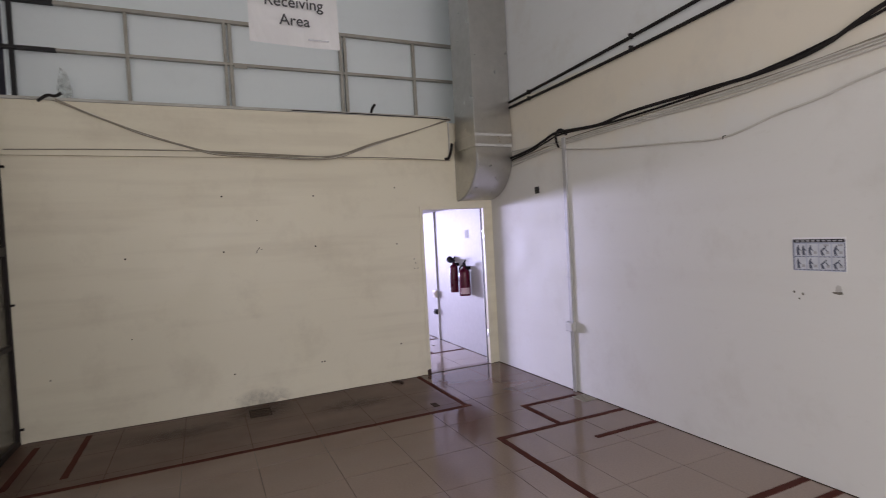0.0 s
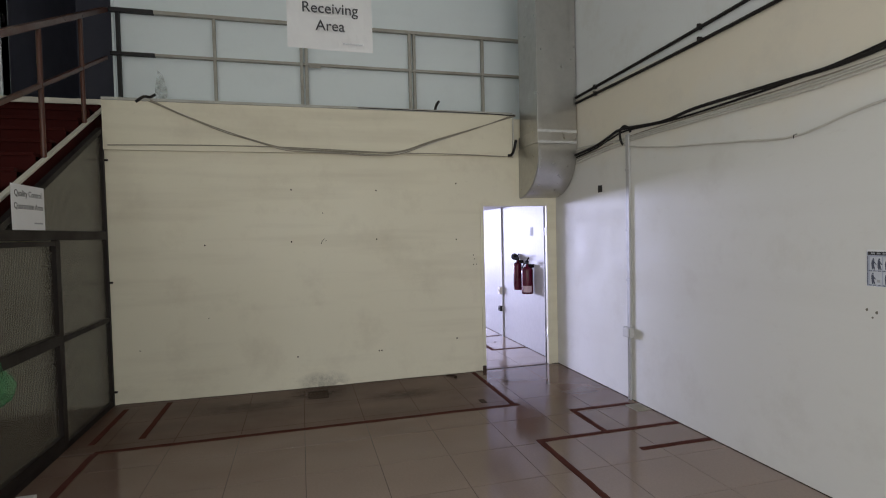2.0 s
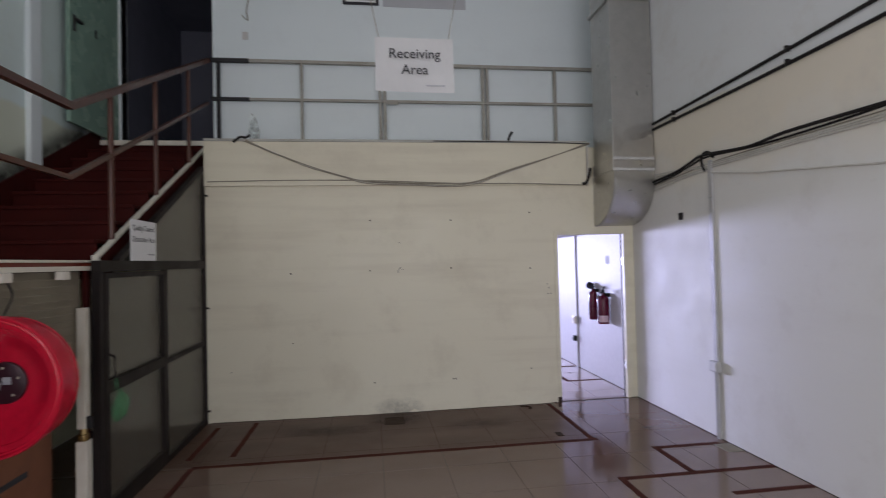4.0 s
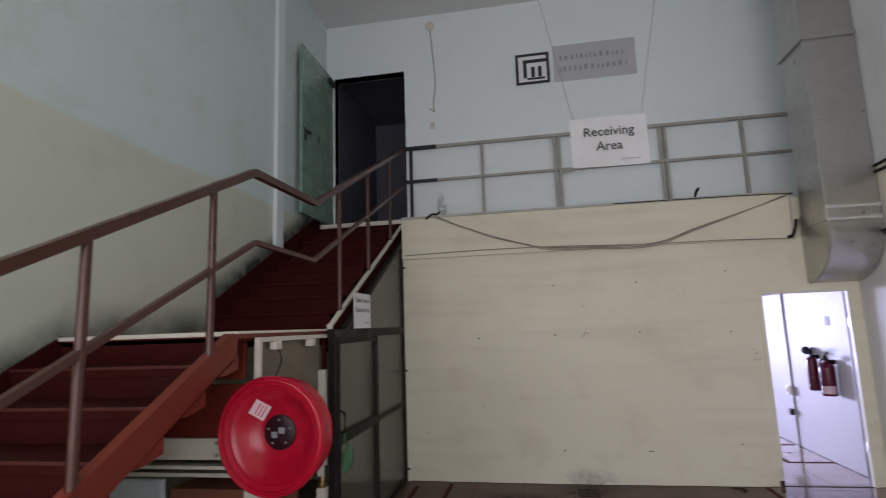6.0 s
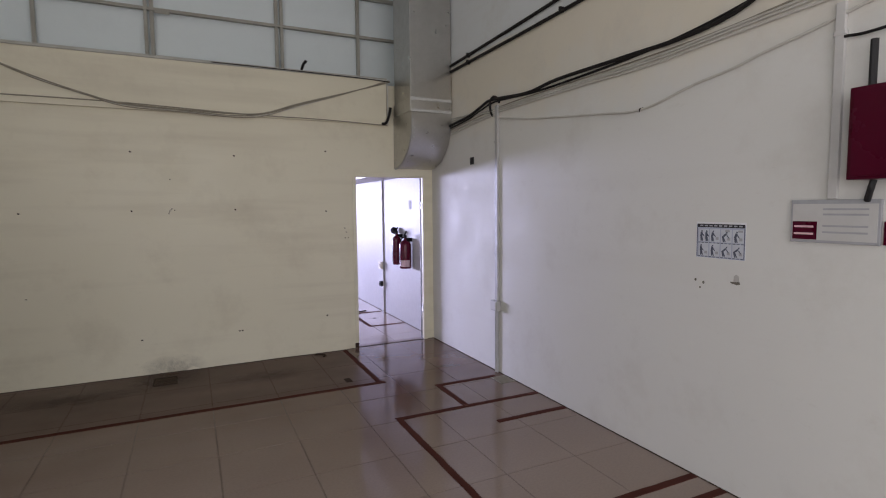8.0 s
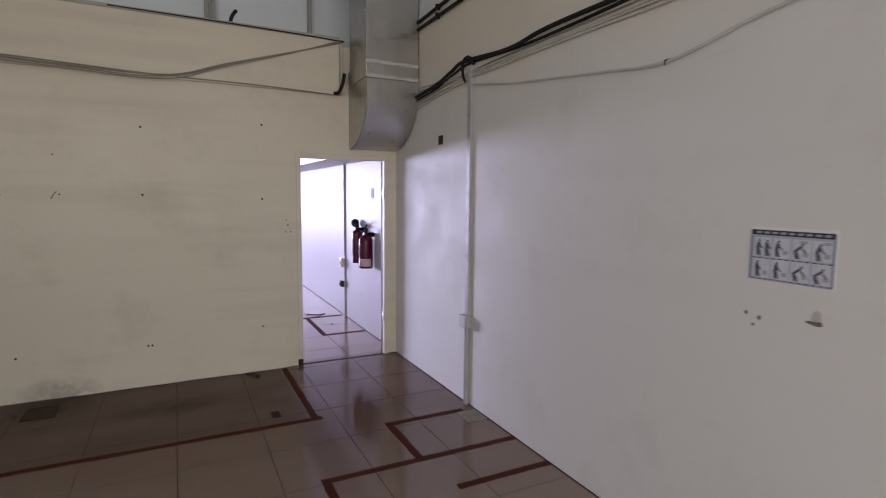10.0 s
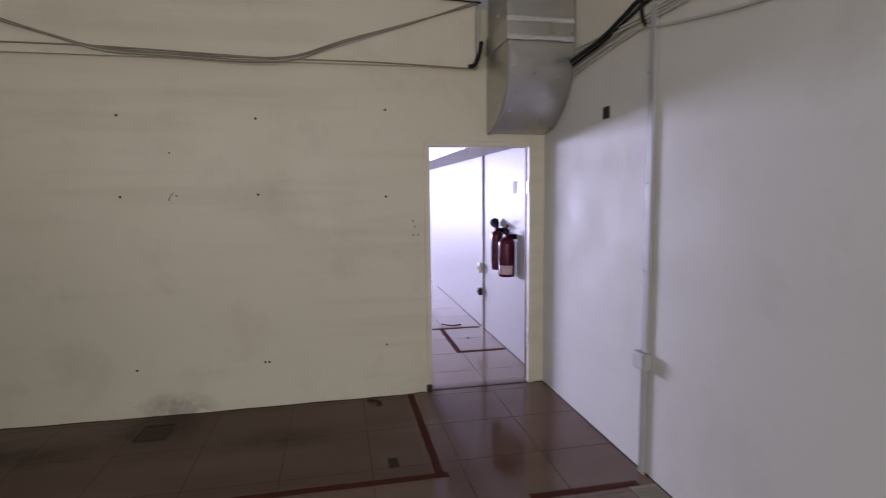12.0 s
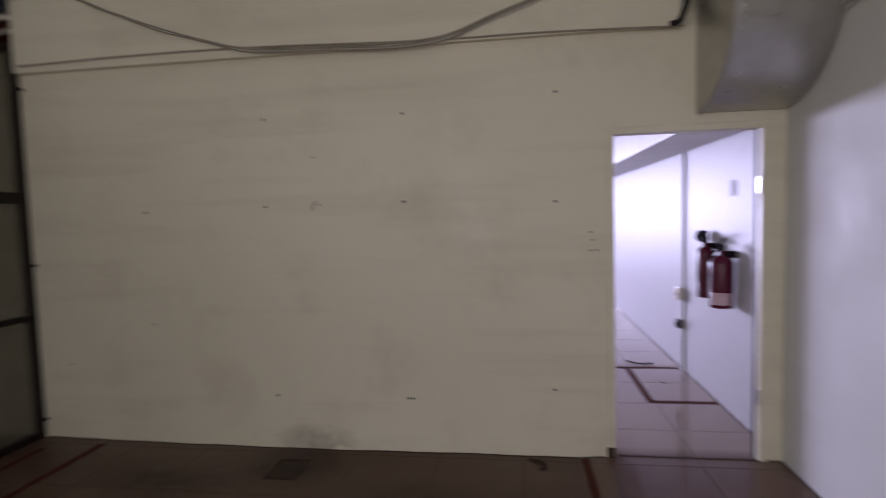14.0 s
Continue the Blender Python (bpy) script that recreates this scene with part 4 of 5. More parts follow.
# grey-brown strand drawn in place of the shadow gap under the beam
thing("beam_shadow_line", tube(smooth([(-1.66, BEAM_Y - 0.008, 2.70), (-0.8, BEAM_Y - 0.008, 2.715), (0.1, BEAM_Y - 0.008, 2.71), (1.2, BEAM_Y - 0.01, 2.672), (2.0, BEAM_Y - 0.008, 2.668), (2.80, BEAM_Y - 0.008, 2.645)], 4), 0.006, 6), CABLE_G,
      "thin strand drawn for the shadow gap along the foot of the beam", "cable", "cables across the beam", True)
thing("cable_stub", tube(smooth([(-1.38, BEAM_Y - 0.01, 3.15), (-1.30, BEAM_Y - 0.03, 3.20), (-1.24, BEAM_Y - 0.02, 3.20), (-1.19, BEAM_Y - 0.02, 3.23)]), 0.014, 6), CABLE_B, "black cable end knotted on the ledge", "cable", rounded=True)
thing("cable_stub", tube(smooth([(1.82, BEAM_Y + 0.03, BEAM_T), (1.835, BEAM_Y + 0.02, BEAM_T + 0.06), (1.87, BEAM_Y + 0.02, BEAM_T + 0.11)]), 0.016, 7), CABLE_B, "black cable stub standing on the ledge", "cable", rounded=True)
thing("beam_end_cable", tube(smooth([(BEAM_R - 0.06, BEAM_Y - 0.015, BEAM_B + 0.005), (BEAM_R - 0.01, BEAM_Y - 0.02, BEAM_B + 0.02), (BEAM_R + 0.03, BEAM_Y - 0.015, BEAM_B + 0.11), (BEAM_R + 0.05, BEAM_Y - 0.01, BEAM_B + 0.20)]), 0.017, 7), CABLE_B,
      "black cable hanging at the end of the beam", "cable", rounded=True)
thing("beam_end_pipe", tube([(BEAM_R + 0.022, BEAM_Y + 0.01, BEAM_B + 0.005), (BEAM_R + 0.022, BEAM_Y + 0.01, BEAM_T - 0.05)], 0.010, 6), CABLE_W, "thin white pipe down the end of the beam", "pipe", rounded=True)


def clear_material():
    m, t, p = material("cloudy clear plastic")
    p.inputs["Base Color"].default_value = (0.5, 0.55, 0.52, 1)
    p.inputs["Roughness"].default_value = 0.3
    t.links.new(ramp(t, world_noise(t, 14, 5), 0.35, 0.7, 0.05, 0.5), p.inputs["Alpha"])
    return m


CLEAR = clear_material()
thing("plastic_scrap", prism([(-1.33, 3.20), (-1.24, 3.20), (-1.21, 3.42), (-1.26, 3.62), (-1.31, 3.66), (-1.345, 3.45)], "y", 6.58, 6.584), CLEAR, "limp scrap of clear plastic caught on the rail", "plastic scrap")

spots = [(-0.781, 1.646), (0.119, 1.66), (1.08, 1.667), (2.055, 1.64), (0.133, 2.246), (1.087, 2.237), (2.064, 2.32), (1.075, 0.352), (1.105, 0.352), (0.15, 0.356), (2.036, 0.427),
         (-0.77, 0.85), (-1.45, 0.55), (0.50, 1.665), (0.47, 1.98), (2.285, 1.392), (2.27, 1.44), (2.27, 1.325), (2.31, 1.325)]
for k, (x, z) in enumerate(spots):
    s = 0.0095 if k < 11 else 0.0065
    part("screw_hole", lathe([(s, 0), (s * 0.75, 0.002), (s * 0.35, 0.005)], 10), STAIN, wall_north, "dark plugged screw hole", m=pose(x, north_face(x, z), z, 90, 0, 0))
part("scuff", prism([(0.440, 1.628), (0.448, 1.626), (0.462, 1.660), (0.486, 1.688), (0.480, 1.691), (0.454, 1.662)], "y", NY - 0.0012, NY), CHIP, wall_north, "small dark scuff")


# ---- hanging sign, plates on the upper wall ----
def receiving_sign():
    bm = bmesh.new()
    n = 10
    rows = []
    for j in range(4):
        z = 3.03 - 0.305 * j / 3
        rows.append([bm.verts.new((0.184 + 0.446 * i / n, 2.75 + 0.012 * math.sin(math.pi * i / n) * (j / 3) - 0.02 * (i / n) ** 3 * (j / 3), z - 0.012 * (j / 3) * (i / n) ** 2)) for i in range(n + 1)])
    for a, b in zip(rows, rows[1:]):
        for i in range(n):
            bm.faces.new((a[i], a[i + 1], b[i + 1], b[i]))
    bmesh.ops.solidify(bm, geom=bm.faces[:], thickness=0.0015)
    ob = thing("hanging_sign", bm, PAPER, "white paper sign hung on two strings", "sign")
    text_mesh("lettering", "Receiving", 0.078, INK, ob, pose(0.407, 2.742, 2.935, 90))
    text_mesh("lettering", "Area", 0.078, INK, ob, pose(0.407, 2.744, 2.845, 90))
    part("small_print", boxes((0.47, 0.585, 2.7415, 2.7425, 2.752, 2.760)), GREY_INK, ob)
    part("string", tube([(0.205, 2.75, 3.03), (0.04, 2.75, 3.89), (-0.46, 2.75, CEIL)], 0.0022, 5), CABLE_G, ob)
    part("string", tube([(0.605, 2.75, 3.03), (0.75, 2.75, 3.78), (1.27, 2.75, CEIL)], 0.0022, 5), CABLE_G, ob)
    return ob


receiving_sign()


def emblem():
    y0 = UY - 0.014
    ob = thing("emblem_plate", boxes((-0.16, 0.30, y0, UY - 0.001, 5.14, 5.585), bevel=0.008), PAPER, "square white emblem plate with dark bars", "emblem")
    y = y0 - 0.004
    part("border", boxes((-0.165, -0.125, y, y0, 5.135, 5.59), (0.265, 0.305, y, y0, 5.135, 5.59), (-0.125, 0.265, y, y0, 5.135, 5.172), (-0.125, 0.265, y, y0, 5.553, 5.59), bevel=0.006), INK, ob)
    part("bar", boxes((-0.06, -0.01, y, y0, 5.23, 5.50), (-0.01, 0.265, y, y0, 5.45, 5.50), bevel=0.002), INK, ob)
    for x in (0.05, 0.145):
        part("bar", boxes((x, x + 0.05, y, y0, 5.235, 5.39), bevel=0.004), INK, ob)
    part("bar", boxes((-0.01, 0.24, y, y0, 5.20, 5.228), bevel=0.002), INK, ob)
    plate = thing("name_plate", boxes((0.36, 1.47, UY - 0.008, UY - 0.001, 5.13, 5.665), bevel=0.003), GREY_PLATE, "grey name plate with two faint lines of lettering", "name plate")
    rng = random.Random(11)
    for z, h in ((5.44, 0.07), (5.27, 0.075)):
        x = 0.45
        while x < 1.33:
            w = rng.uniform(0.03, 0.07)
            part("letter", boxes((x, x + w * 0.6, UY - 0.011, UY - 0.008, z, z + h * rng.uniform(0.7, 1.1))), GREY_DARK, plate)
            x += w + 0.02
    return ob


GREY_PLATE = paint("grey plate", (0.50, 0.51, 0.53), (0.42, 0.43, 0.45), 0.5)
emblem()
thing("hanging_wire", tube(smooth([(-1.39, UY - 0.02, 6.2), (-1.36, UY - 0.02, 5.8), (-1.33, UY - 0.02, 5.3), (-1.37, UY - 0.02, 5.0), (-1.36, UY - 0.02, 4.88), (-1.43, UY - 0.02, 4.94)]), 0.006, 5), CABLE_G, "loose grey wire hanging down the white wall", "wire", rounded=True)
thing("wire_rosette", lathe([(0.07, 0), (0.07, 0.01), (0.05, 0.025), (0.03, 0.028)], 20), WHITE, "round white ceiling rose on the wall", "rosette", rounded=True, m=pose(-1.39, UY - 0.001, 6.22, 90))
thing("blank_plate", boxes((-1.43, -1.36, UY - 0.012, UY - 0.001, 4.63, 4.73), bevel=0.003), PLASTIC, "blank plate on the white upper wall", "switch")
thing("stair_conduit", boxes((WX + 0.001, WX + 0.05, 5.08, 5.25, 2.72, CEIL), bevel=0.006), UPPER, "white square pipe down the stair wall", "pipe")


# ---- under the stairs: cage frame, hose reel, carton ----
def cage_frame():
    ob = empty("cage_frame", "white steel cage frame with a mesh panel under the landing", "frame", pose(0, 0, 0))
    x = -1.78
    part("top_bar", boxes((x - 0.016, x + 0.016, 2.64, 3.82, 1.748, 1.778), bevel=0.003), WHITE, ob)
    part("upright", boxes((x - 0.016, x + 0.016, 2.60, 2.64, 0.9, 1.778), bevel=0.003), WHITE, ob)
    part("post", boxes((x - 0.055, x + 0.04, 2.575, 2.665, 0, 0.899), bevel=0.006), WHITE, ob)
    part("post", boxes((x - 0.035, x + 0.035, 3.57, 3.64, 0, 0.62), bevel=0.005), WHITE, ob)
    part("post", boxes((x - 0.027, x + 0.027, 3.575, 3.635, 0.70, 1.50), bevel=0.005), WHITE, ob)
    part("coupling", lathe([(0.03, 0.62), (0.034, 0.63), (0.034, 0.66), (0.024, 0.665), (0.024, 0.70)], 12), BRASS, ob, "brass pipe coupling", True, pose(x, 3.605, 0))
    part("tap", boxes((x - 0.01, x + 0.06, 3.58, 3.61, 0.70, 0.78), bevel=0.008), BLACK, ob, "black tap on the pipe")
    part("clamp", boxes((x - 0.01, x + 0.08, 2.54, 2.70, 0.50, 0.62), bevel=0.008), WHITE, ob)
    for y in (2.82, 3.36):
        part("hook", boxes((x - 0.015, x + 0.035, y - 0.04, y + 0.04, 1.695, 1.747), bevel=0.006), WHITE, ob)
    part("cord", tube(smooth([(x + 0.02, 2.84, 1.70), (x + 0.03, 2.86, 1.62), (x + 0.01, 2.80, 1.50)]), 0.005, 5), CABLE_B, ob)
    part("mesh_back", boxes((x - 0.045, x - 0.038, 2.65, 3.64, 0.95, 1.745)), MESH, ob, "beige louvred backing")
    for k in range(16):
        z = 1.0 + 0.046 * k
        part("slat", boxes((x - 0.038, x - 0.026, 2.66, 3.55, z, z + 0.012)), MESH, ob)
    part("edge_panel", boxes((x - 0.03, x + 0.0, 3.66, 3.70, 0, 1.745), bevel=0.003), TREAD, ob, "dark red edge panel")
    return ob


MESH = paint("drab beige louvre", (0.23, 0.20, 0.14), (0.15, 0.12, 0.09), 0.6, 0.5, 4)
cage_frame()


def understair():
    thing("storage_panel", boxes((-2.98, -1.86, 2.60, 2.63, 1.10, 1.50), (-2.98, -1.86, 2.60, 2.63, 1.53, LAND - 0.065), bevel=0.004), RED_STEEL, "dark red panel closing the space under the landing", "panel")
    board = thing("white_board", boxes((-2.97, -1.955, 2.560, 2.598, 1.066, 1.19), bevel=0.005), WHITE, "white-painted board bolted under the stairs", "board")
    for x in (-2.55, -2.005):
        for z in (1.095, 1.165):
            part("bolt", lathe([(0.012, 0), (0.012, 0.006), (0.006, 0.009)], 8), CABLE_G, board, m=pose(x, 2.56, z, 90))
    part("ledge_strip", boxes((-2.97, -1.93, 2.535, 2.598, 1.018, 1.04), bevel=0.004), WHITE, board, "white strip along the foot of the board")
    thing("shelf", boxes((-2.98, -1.95, 2.66, 3.64, 0.94, 0.965), bevel=0.004), WHITE, "white shelf board under the stairs", "shelf")
    thing("curtain_panel", boxes((-2.91, -2.50, 2.75, 2.79, 0.0, 0.90), bevel=0.016), CURTAIN, "pale blue-grey panel under the shelf", "panel")
    ob = thing("carton", boxes((-2.56, -1.97, 2.90, 3.60, 0.0, 0.80), bevel=0.008), CARTON, "large brown corrugated carton with dark print", "carton")
    part("print", boxes((-2.50, -2.22, 2.896, 2.8995, 0.405, 0.44)), STAIN, ob)
    part("print_mark", lathe([(0.03, 0), (0.03, 0.002)], 16), BRASS, ob, m=pose(-2.15, 2.8995, 0.42, 90))
    part("print", boxes((-1.9695, -1.966, 3.05, 3.34, 0.50, 0.535)), INK, ob)
    part("print", boxes((-2.35, -2.05, 2.896, 2.8995, 0.70, 0.71), (-2.30, -2.10, 2.896, 2.8995, 0.66, 0.67)), STAIN, ob)
    part("flap_gap", boxes((-2.55, -1.98, 3.245, 3.255, 0.7995, 0.802)), STAIN, ob)
    return ob


understair()


def hose_reel():
    """A swing-out fire hose reel: dished front disc, wound hose, back disc, hub, arm."""
    ob = empty("hose_reel", "bright red fire hose reel on a white post", "hose reel", pose(-1.62, 2.47, 1.222, 90, 0, -3))
    R = 0.335
    steps = ((0.095, -0.125), (0.14, -0.110), (0.185, -0.090), (0.192, -0.083), (0.235, -0.058), (0.242, -0.046), (0.272, -0.034), (0.278, -0.022), (0.302, -0.014), (0.307, -0.002), (0.315, -0.004))
    prof = [*steps, (0.322, 0.006), (0.330, 0.008), (R, 0.0), (R, -0.016), (0.322, -0.024), (0.316, -0.030), (0.08, -0.145)]
    front = part("front_disc", lathe(prof, 64), REEL, ob, rounded=True)
    part("hub", lathe([(0.0, -0.100), (0.055, -0.098), (0.100, -0.110), (0.104, -0.14), (0.0, -0.14)], 32), REEL_HUB, ob, "dark hub cap", True)
    for k in range(5):
        a = radians(72 * k + 20)
        part("hub_bolt", lathe([(0.007, 0), (0.007, 0.006), (0.003, 0.008)], 8), CABLE_G, ob, m=pose(0.072 * math.cos(a), 0.072 * math.sin(a), -0.107))
    part("hub_label", boxes((-0.045, -0.01, -0.03, 0.005, -0.0985, -0.096), (0.0, 0.04, -0.005, 0.03, -0.0985, -0.096)), GREY_DARK, ob)
    part("label", boxes((-0.045, 0.045, -0.05, 0.05, -0.002, 0.0005)), PINK, front, "pale label with print", m=pose(-0.10, 0.135, -0.060, 14, 12, 62))
    for k in range(3):
        part("label_print", boxes((-0.035, 0.035, -0.03 + 0.02 * k, -0.022 + 0.02 * k, 0.0005, 0.0012)), REEL, front, m=pose(-0.10, 0.135, -0.060, 14, 12, 62))
    for k in range(3):
        part("hose", tube([(0.285 * math.cos(radians(a)), 0.285 * math.sin(radians(a)), -0.062 - 0.034 * k) for a in range(0, 360, 12)], 0.019, 8, closed=True), CABLE_B, ob, "black rubber hose", True)
    part("drum_rim", lathe([(0.300, -0.030), (0.322, -0.030), (0.326, -0.060), (0.318, -0.066), (0.322, -0.095), (0.314, -0.101), (0.318, -0.13), (0.308, -0.150), (0.300, -0.150), (0.300, -0.030)], 56, ends=False), REEL, ob, rounded=True)
    part("back_disc", lathe([(0.05, -0.15), (0.31, -0.15), (0.315, -0.155), (0.31, -0.16), (0.05, -0.16)], 48), REEL, ob, rounded=True)
    part("axle", lathe([(0.035, -0.26), (0.035, -0.12)], 16), BLACK, ob)
    part("arm", boxes((-0.34, 0.03, -0.03, 0.03, -0.285, -0.245), bevel=0.005), REEL, ob)
    return ob


hose_reel()


# ---- notice on the partition, bag on its door ----
def quarantine_sign():
    ob = thing("partition_sign", boxes((-1.700, -1.697, 4.125, 4.61, 1.815, 2.14), bevel=0.0008), PAPER, "white paper notice taped to the glass partition", "sign")
    text_mesh("lettering", "Quality Control", 0.062, INK, ob, pose(-1.6965, 4.368, 2.075, 90, 0, 90))
    text_mesh("lettering", "Quarantine Area", 0.062, INK, ob, pose(-1.6965, 4.368, 1.985, 90, 0, 90))
    part("small_print", boxes((-1.697, -1.6962, 4.44, 4.57, 1.86, 1.872)), GREY_INK, ob)
    return ob


quarantine_sign()
thing("floor_block", boxes((-1.65, -1.53, 3.81, 3.90, 0.0, 0.045), bevel=0.008), PLASTIC, "small white block lying on the tiles", "block")


# ---- floor: tape, hatch, vent, litter ----
def tape(name, x0, x1, y0, y1, label="worn red-brown marking tape on the floor tiles"):
    """A strip of floor tape, torn and slightly uneven along its sides."""
    rng = random.Random(int(1000 * (x0 + 7 * y0)))
    long_x = abs(x1 - x0) > abs(y1 - y0)
    n = max(4, int(max(abs(x1 - x0), abs(y1 - y0)) / 0.08))
    bm = bmesh.new()
    top = []
    for i in range(n + 1):
        s = i / n
        e0, e1 = rng.uniform(-0.003, 0.003), rng.uniform(-0.003, 0.003)
        if long_x:
            a, b = (x0 + (x1 - x0) * s, y0 + e0), (x0 + (x1 - x0) * s, y1 + e1)
        else:
            a, b = (x0 + e0, y0 + (y1 - y0) * s), (x1 + e1, y0 + (y1 - y0) * s)
        top.append([bm.verts.new((*p, z)) for p, z in ((a, 0.0), (a, 0.0035), (b, 0.0035), (b, 0.0))])
    for p, q in zip(top, top[1:]):
        for k in range(3):
            bm.faces.new((p[k], p[k + 1], q[k + 1], q[k]))
    bm.faces.new(top[0])
    bm.faces.new(top[-1])
    bmesh.ops.recalc_face_normals(bm, faces=bm.faces)
    return thing(name, bm, TAPE, label, "floor tape", "floor marking tape")


w = 0.025
for x0, x1, y0, y1 in ((-1.45, 2.265, 4.66 - w, 4.66 + w), (2.19, 2.24, 4.66 + w, 5.93), (-1.185, -1.135, 4.88, 5.90), (-1.565, -1.515, 4.86, 5.80), (-1.47, -1.42, 3.78, 4.66 - w),
                       (2.655, 3.30, 4.33 - w, 4.33 + w), (2.655, 2.705, 3.76 + w, 4.33 - w), (2.04, EX, 3.755 - w, 3.755 + w), (2.04, 2.09, 0.4, 3.755 - w), (2.74, EX, 3.365 - w, 3.365 + w),
                       (2.10, EX, 2.115 - w, 2.115 + w), (2.10, EX, 1.915 - w, 1.915 + w), (2.85, 2.90, 7.04, 7.93), (2.85, 3.38, 7.0 - w, 7.0 + w), (2.60, 3.36, 7.94, 7.94 + 2 * w)):
    tape("floor_tape", x0, x1, y0, y1)


def hatch():
    ob = thing("floor_hatch", boxes((0.25, 0.262, 5.52, 5.78, 0, 0.004), (0.448, 0.46, 5.52, 5.78, 0, 0.004), (0.262, 0.448, 5.52, 5.54, 0, 0.004), (0.262, 0.448, 5.752, 5.78, 0, 0.004), bevel=0.001), STAIN, "black grimy floor hatch frame by the wall", "floor hatch")
    part("plate", boxes((0.264, 0.446, 5.542, 5.750, 0, 0.0025)), HATCH_PLATE, ob)
    return ob


hatch()


def floor_vent():
    ob = thing("floor_vent", boxes((3.23, 3.39, 4.10, 4.30, 0, 0.004), bevel=0.001), CABLE_G, "grimy grey floor vent plate beside the wall", "vent")
    for k in range(6):
        part("slat", boxes((3.245, 3.375, 4.115 + 0.03 * k, 4.130 + 0.03 * k, 0.004, 0.007), bevel=0.001), CABLE_G, ob)
    return ob


floor_vent()
thing("tape_scrap", boxes((1.93, 1.99, 4.81, 4.92, 0, 0.004), bevel=0.001), STAIN, "small dark scrap stuck to the floor", "scrap", "scraps on the floor")
thing("dirt_clump", tube(smooth([(1.86, 5.90, 0.004), (1.93, 5.86, 0.01), (1.96, 5.80, 0.008), (1.93, 5.77, 0.006)]), 0.010, 5), STAIN, "small dark clump of dirt by the wall", "dirt", "scraps on the floor")
thing("wire_scrap", tube(smooth([(2.93, 8.2, 0.006), (2.98, 8.10, 0.012), (3.06, 8.08, 0.008), (3.16, 8.12, 0.006)]), 0.007, 5), STAIN, "short scrap of wire on the hall floor", "scrap", "scraps on the floor")
thing("dirt_spot", lathe([(0.02, 0), (0.018, 0.004), (0.006, 0.006)], 9), STAIN, "small dark spot on the hall floor", "dirt", "scraps on the floor", m=pose(3.10, 7.50, 0))
thing("jamb_stop", boxes((DOOR_L - 0.04, DOOR_L + 0.005, NY - 0.03, NY - 0.013, 0, 0.06), bevel=0.004), HATCH, "small brown block at the foot of the door frame", "block")


def grime_line(name, *rows):
    return structure(name, boxes(*rows), HATCH, "brown line of grime along the foot of the wall", "grime")


grime_line("trim_north", *[(-1.66 + 0.1 * k, -1.56 + 0.1 * k, NY - foot(-1.61 + 0.1 * k) - 0.007, NY, 0, 0.004) for k in range(40)], (DOOR_R + 0.04, EX, NY - 0.006, NY, 0, 0.004))
grime_line("trim_east", (EX - 0.005, EX, -1.0, NY - 0.006, 0, 0.006))
grime_line("trim_hall", (EX - 0.005, EX, NY + 0.1, 11.0, 0, 0.006))
structure("threshold", boxes((DOOR_L + 0.012, DOOR_R - 0.012, NY - 0.006, NY + 0.014, 0, 0.0045)), GROUT, "dark joint across the doorway", "threshold")
# black strand that paints the thin shadow line at the ledge edge
thing("ledge_shadow_line", tube(smooth([(0.9, BEAM_Y - 0.02, 3.175), (1.8, BEAM_Y - 0.022, 3.17), (2.5, BEAM_Y - 0.022, 3.162), (2.83, BEAM_Y - 0.02, 3.15)]), 0.0055, 6), CABLE_B, "thin black strand drawn for the shadow line along the ledge", "cable", "cables across the beam", True)


def smudge_material(name, most):
    """A film of black grime that thins out in ragged patches."""
    m, t, p = material(name)
    p.inputs["Base Color"].default_value = (0.05, 0.036, 0.027, 1)
    p.inputs["Roughness"].default_value = 0.6
    tex = t.nodes.new("ShaderNodeTexCoord")
    mp = t.nodes.new("ShaderNodeMapping")
    mp.inputs["Location"].default_value, mp.inputs["Scale"].default_value = (-1, -1, 0), (2, 2, 0)
    t.links.new(tex.outputs["Generated"], mp.inputs[0])
    far = t.nodes.new("ShaderNodeVectorMath")
    far.operation = "LENGTH"
    t.links.new(mp.outputs[0], far.inputs[0])
    fade = t.nodes.new("ShaderNodeMath")
    fade.operation = "MULTIPLY"
    t.links.new(ramp(t, far.outputs["Value"], 1.0, 0.2, 0, most), fade.inputs[0])
    t.links.new(ramp(t, world_noise(t, 9, 6, 0.7), 0.3, 0.65), fade.inputs[1])
    t.links.new(fade.outputs[0], p.inputs["Alpha"])
    return m


SMUDGE, SOOT = smudge_material("thin brown grime", 0.55), smudge_material("thick black grime", 0.75)
for name, size, m, label in (("floor_smudge", (0.75, 0.62), pose(0.36, 5.69, 0.0075), "black smudge ground into the tiles round the hatch"),
                             ("floor_smudge", (1.2, 0.45), pose(-0.35, 5.45, 0.0062), "long dark smudge across the tiles"),
                             ("floor_smudge", (0.9, 0.4), pose(1.25, 5.35, 0.0062), "long dark smudge across the tiles"),
                             ("wall_smudge", (0.66, 0.28), pose(0.42, NY - 0.052, 0.05, 90 - 6.5), "faint black smudge low on the cream wall")):
    bm = bmesh.new()
    bmesh.ops.create_grid(bm, x_segments=4, y_segments=4, size=0.5)
    for v in bm.verts:
        v.co.x, v.co.y = v.co.x * size[0], v.co.y * size[1]
    thing(name, bm, SOOT if "hatch" in label else SMUDGE, label, "stain", "grime stains", m=m).visible_shadow = False


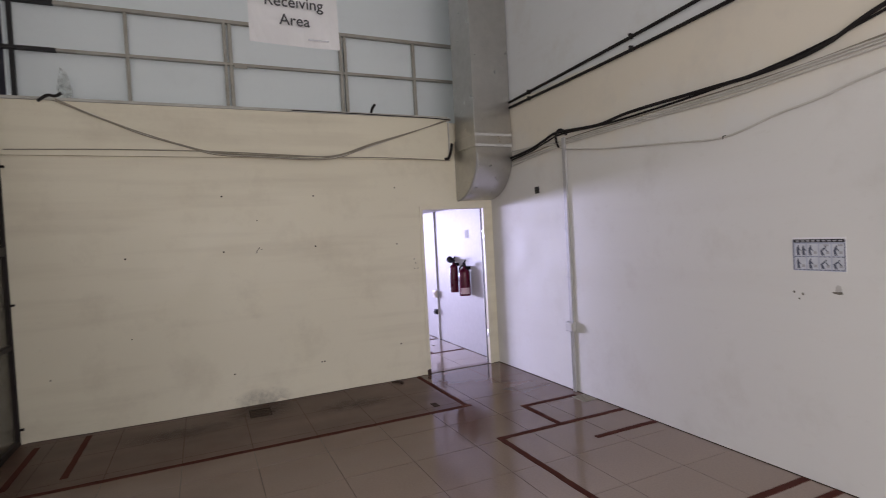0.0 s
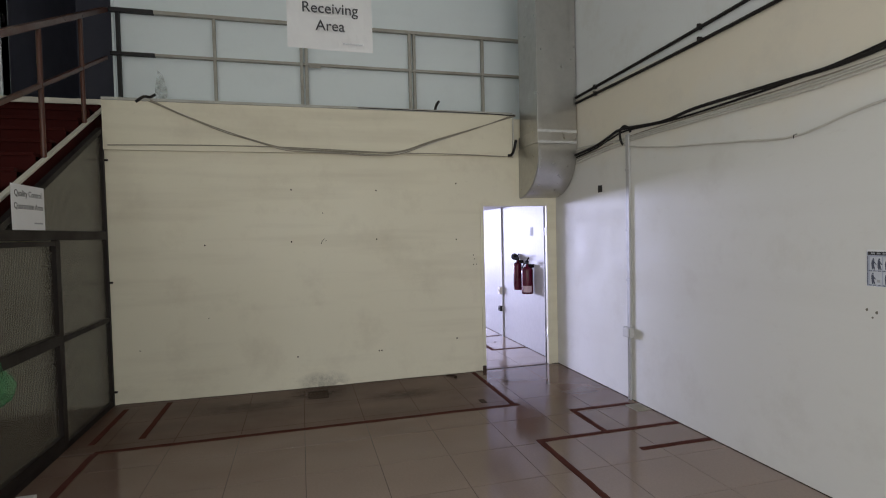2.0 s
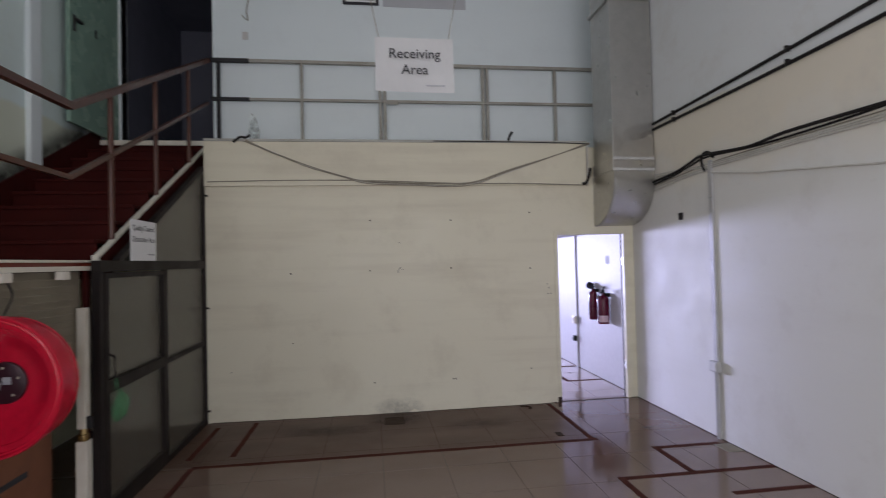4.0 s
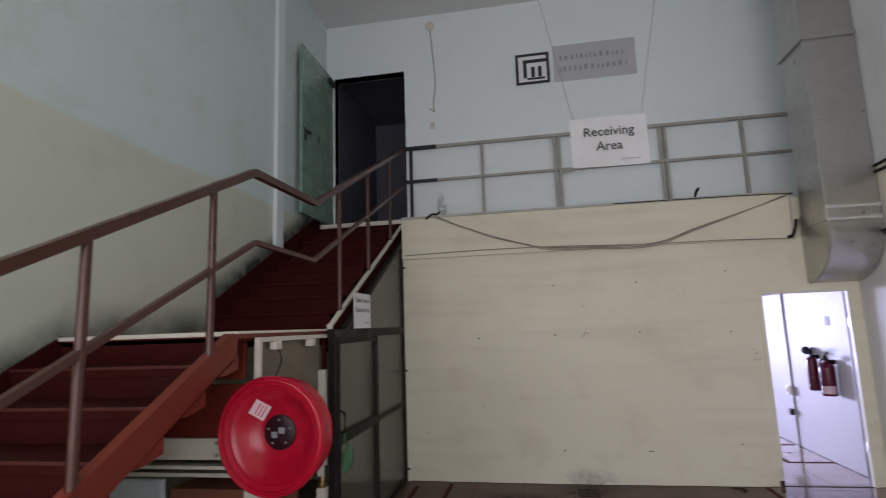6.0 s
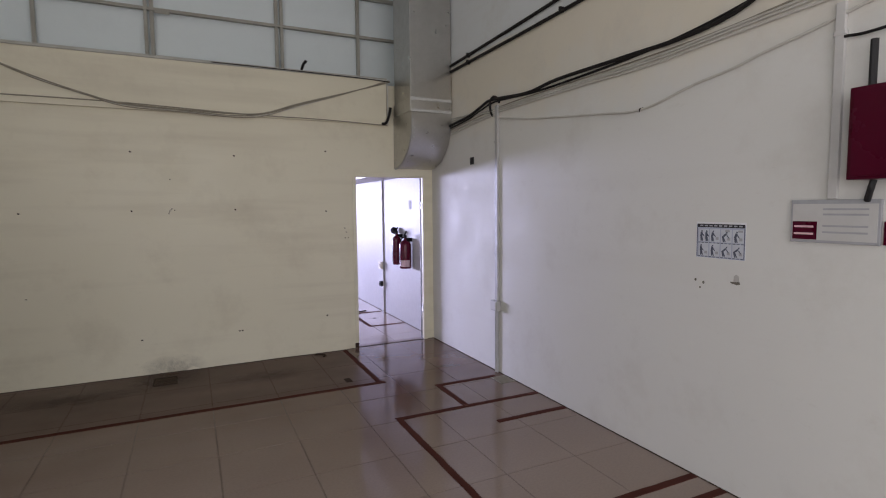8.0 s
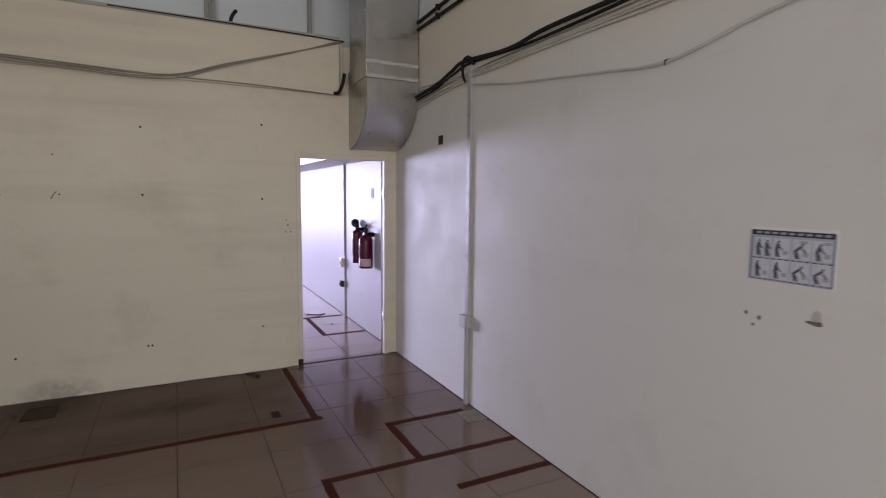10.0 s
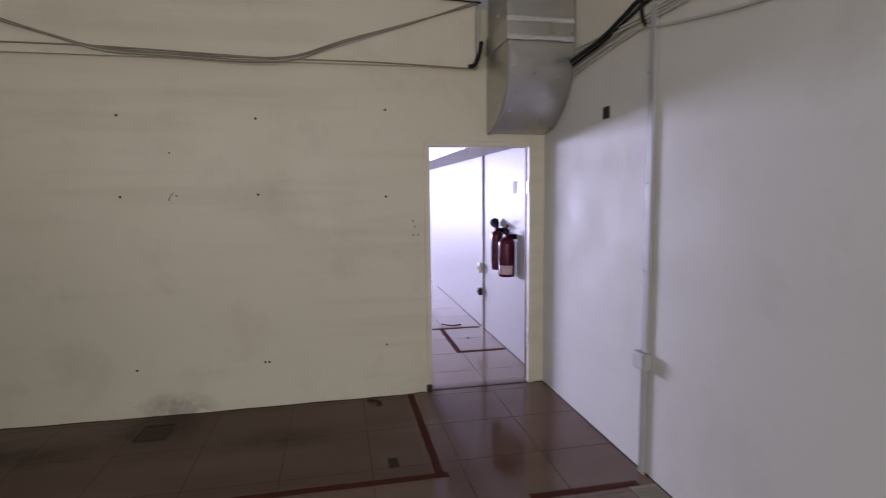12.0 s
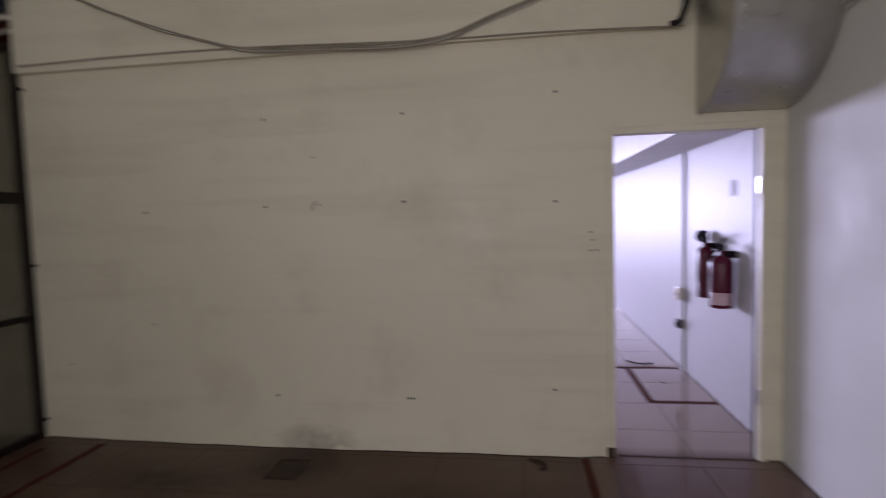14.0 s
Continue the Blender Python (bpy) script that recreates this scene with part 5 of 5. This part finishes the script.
def green_bag():
    bm = bmesh.new()
    bmesh.ops.create_icosphere(bm, subdivisions=3, radius=1.0)
    for v in bm.verts:
        k = 1 + 0.28 * noise.noise(v.co * 2.3) + 0.12 * noise.noise(v.co * 6.0)
        top = max(0.25, 1 - max(0, v.co.z) * 0.75)
        v.co = Vector((v.co.x * 0.02 * k * top, v.co.y * 0.13 * k * top, v.co.z * 0.11 * k))
    ob = thing("plastic_bag", bm, BAG, "crumpled translucent green plastic bag on the partition door", "plastic bag", rounded=True, m=pose(-1.68, 3.90, 0.775))
    part("loop", tube(smooth([(0, -0.04, 0.08), (0, -0.08, 0.16), (0, -0.06, 0.20), (0, -0.02, 0.09)]), 0.004, 5), BAG, ob)
    return ob


def bag_material():
    m, t, p = material("green translucent plastic")
    p.inputs["Base Color"].default_value = (0.07, 0.36, 0.14, 1)
    p.inputs["Roughness"].default_value = 0.3
    p.inputs["Alpha"].default_value = 0.45
    bump(t, p, world_noise(t, 30, 4), 0.5, 0.01)
    return m


BAG = bag_material()
green_bag()


def mould_material(name, y0, z0, slope, strength):
    """Black mould on the stair wall: densest along the steps, breaking up in ragged patches above them."""
    m, t, p = material(name)
    p.inputs["Base Color"].default_value = (0.035, 0.035, 0.028, 1)
    p.inputs["Roughness"].default_value = 0.8
    geo = t.nodes.new("ShaderNodeNewGeometry")
    sep = t.nodes.new("ShaderNodeSeparateXYZ")
    t.links.new(geo.outputs["Position"], sep.inputs[0])
    line = t.nodes.new("ShaderNodeMath")
    line.operation = "MULTIPLY_ADD"
    t.links.new(sep.outputs[1], line.inputs[0])
    line.inputs[1].default_value, line.inputs[2].default_value = -slope, slope * y0 - z0
    over = t.nodes.new("ShaderNodeMath")
    over.operation = "ADD"
    t.links.new(sep.outputs[2], over.inputs[0])
    t.links.new(line.outputs[0], over.inputs[1])
    fade = t.nodes.new("ShaderNodeMath")
    fade.operation = "MULTIPLY"
    t.links.new(ramp(t, over.outputs[0], 0.24, 0.03, 0, strength), fade.inputs[0])
    t.links.new(ramp(t, world_noise(t, 2.6, 6, 0.62), 0.2, 0.6), fade.inputs[1])
    fade.use_clamp = True
    t.links.new(fade.outputs[0], p.inputs["Alpha"])
    return m


def mould(y0, y1, z0, z1, label, strength=1.0):
    slope = (z1 - z0) / (y1 - y0)
    bm = bmesh.new()
    bm.faces.new([bm.verts.new((WX + 0.004, y, z)) for y, z in ((y0, z0), (y1, z1), (y1, z1 + 0.36), (y0, z0 + 0.36))])
    thing("wall_mould", bm, mould_material("black mould", y0, z0, slope, strength), label, "mould", "mould on the stair wall").visible_shadow = False


mould(-0.8, 2.42, LAND - RISE - 0.03 + (-0.8 - 2.42 + GOING) * RISE / GOING, LAND - 0.03, "black mould creeping up the wall above the lower flight", 0.8)
mould(2.42, 3.95, LAND, LAND + 0.02, "black mould creeping up the wall above the landing", 0.6)
mould(3.95, 6.42, LAND + 0.28, TOP + 0.16, "black mould creeping up the wall above the upper flight")

# ---- floor tiles ----
# dirt fills the joints of the unmopped bay
structure("floor_dirt", boxes((-1.10, 2.15, 4.69, 5.992, -0.006, -0.0002)), HATCH_PLATE, "ground-in brown dirt filling the tile joints", "dirt")
PITCH, TX, TY = 0.54, 0.204, 3.726


def floor_tiles():
    meshes = {}
    for i in range(-7, 7):
        for k in range(-16, 16):
            x0, x1 = max(TX + i * PITCH, WX), min(TX + (i + 1) * PITCH, EX)
            y0, y1 = max(TY + k * PITCH, SY), min(TY + (k + 1) * PITCH, HY)
            if x1 - x0 < 0.03 or y1 - y0 < 0.03 or (y0 > 6.1 and x1 < 1.2):
                continue
            if x1 < -2.0 and y0 < 2.0:
                continue
            key = (round(x1 - x0, 3), round(y1 - y0, 3))
            if key not in meshes:
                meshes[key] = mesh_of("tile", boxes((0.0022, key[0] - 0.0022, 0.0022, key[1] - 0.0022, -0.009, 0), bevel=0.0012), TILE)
            ob = new("tile", meshes[key])
            ob.parent = floor
            ob.matrix_basis = pose(x0, y0, 0)


floor_tiles()
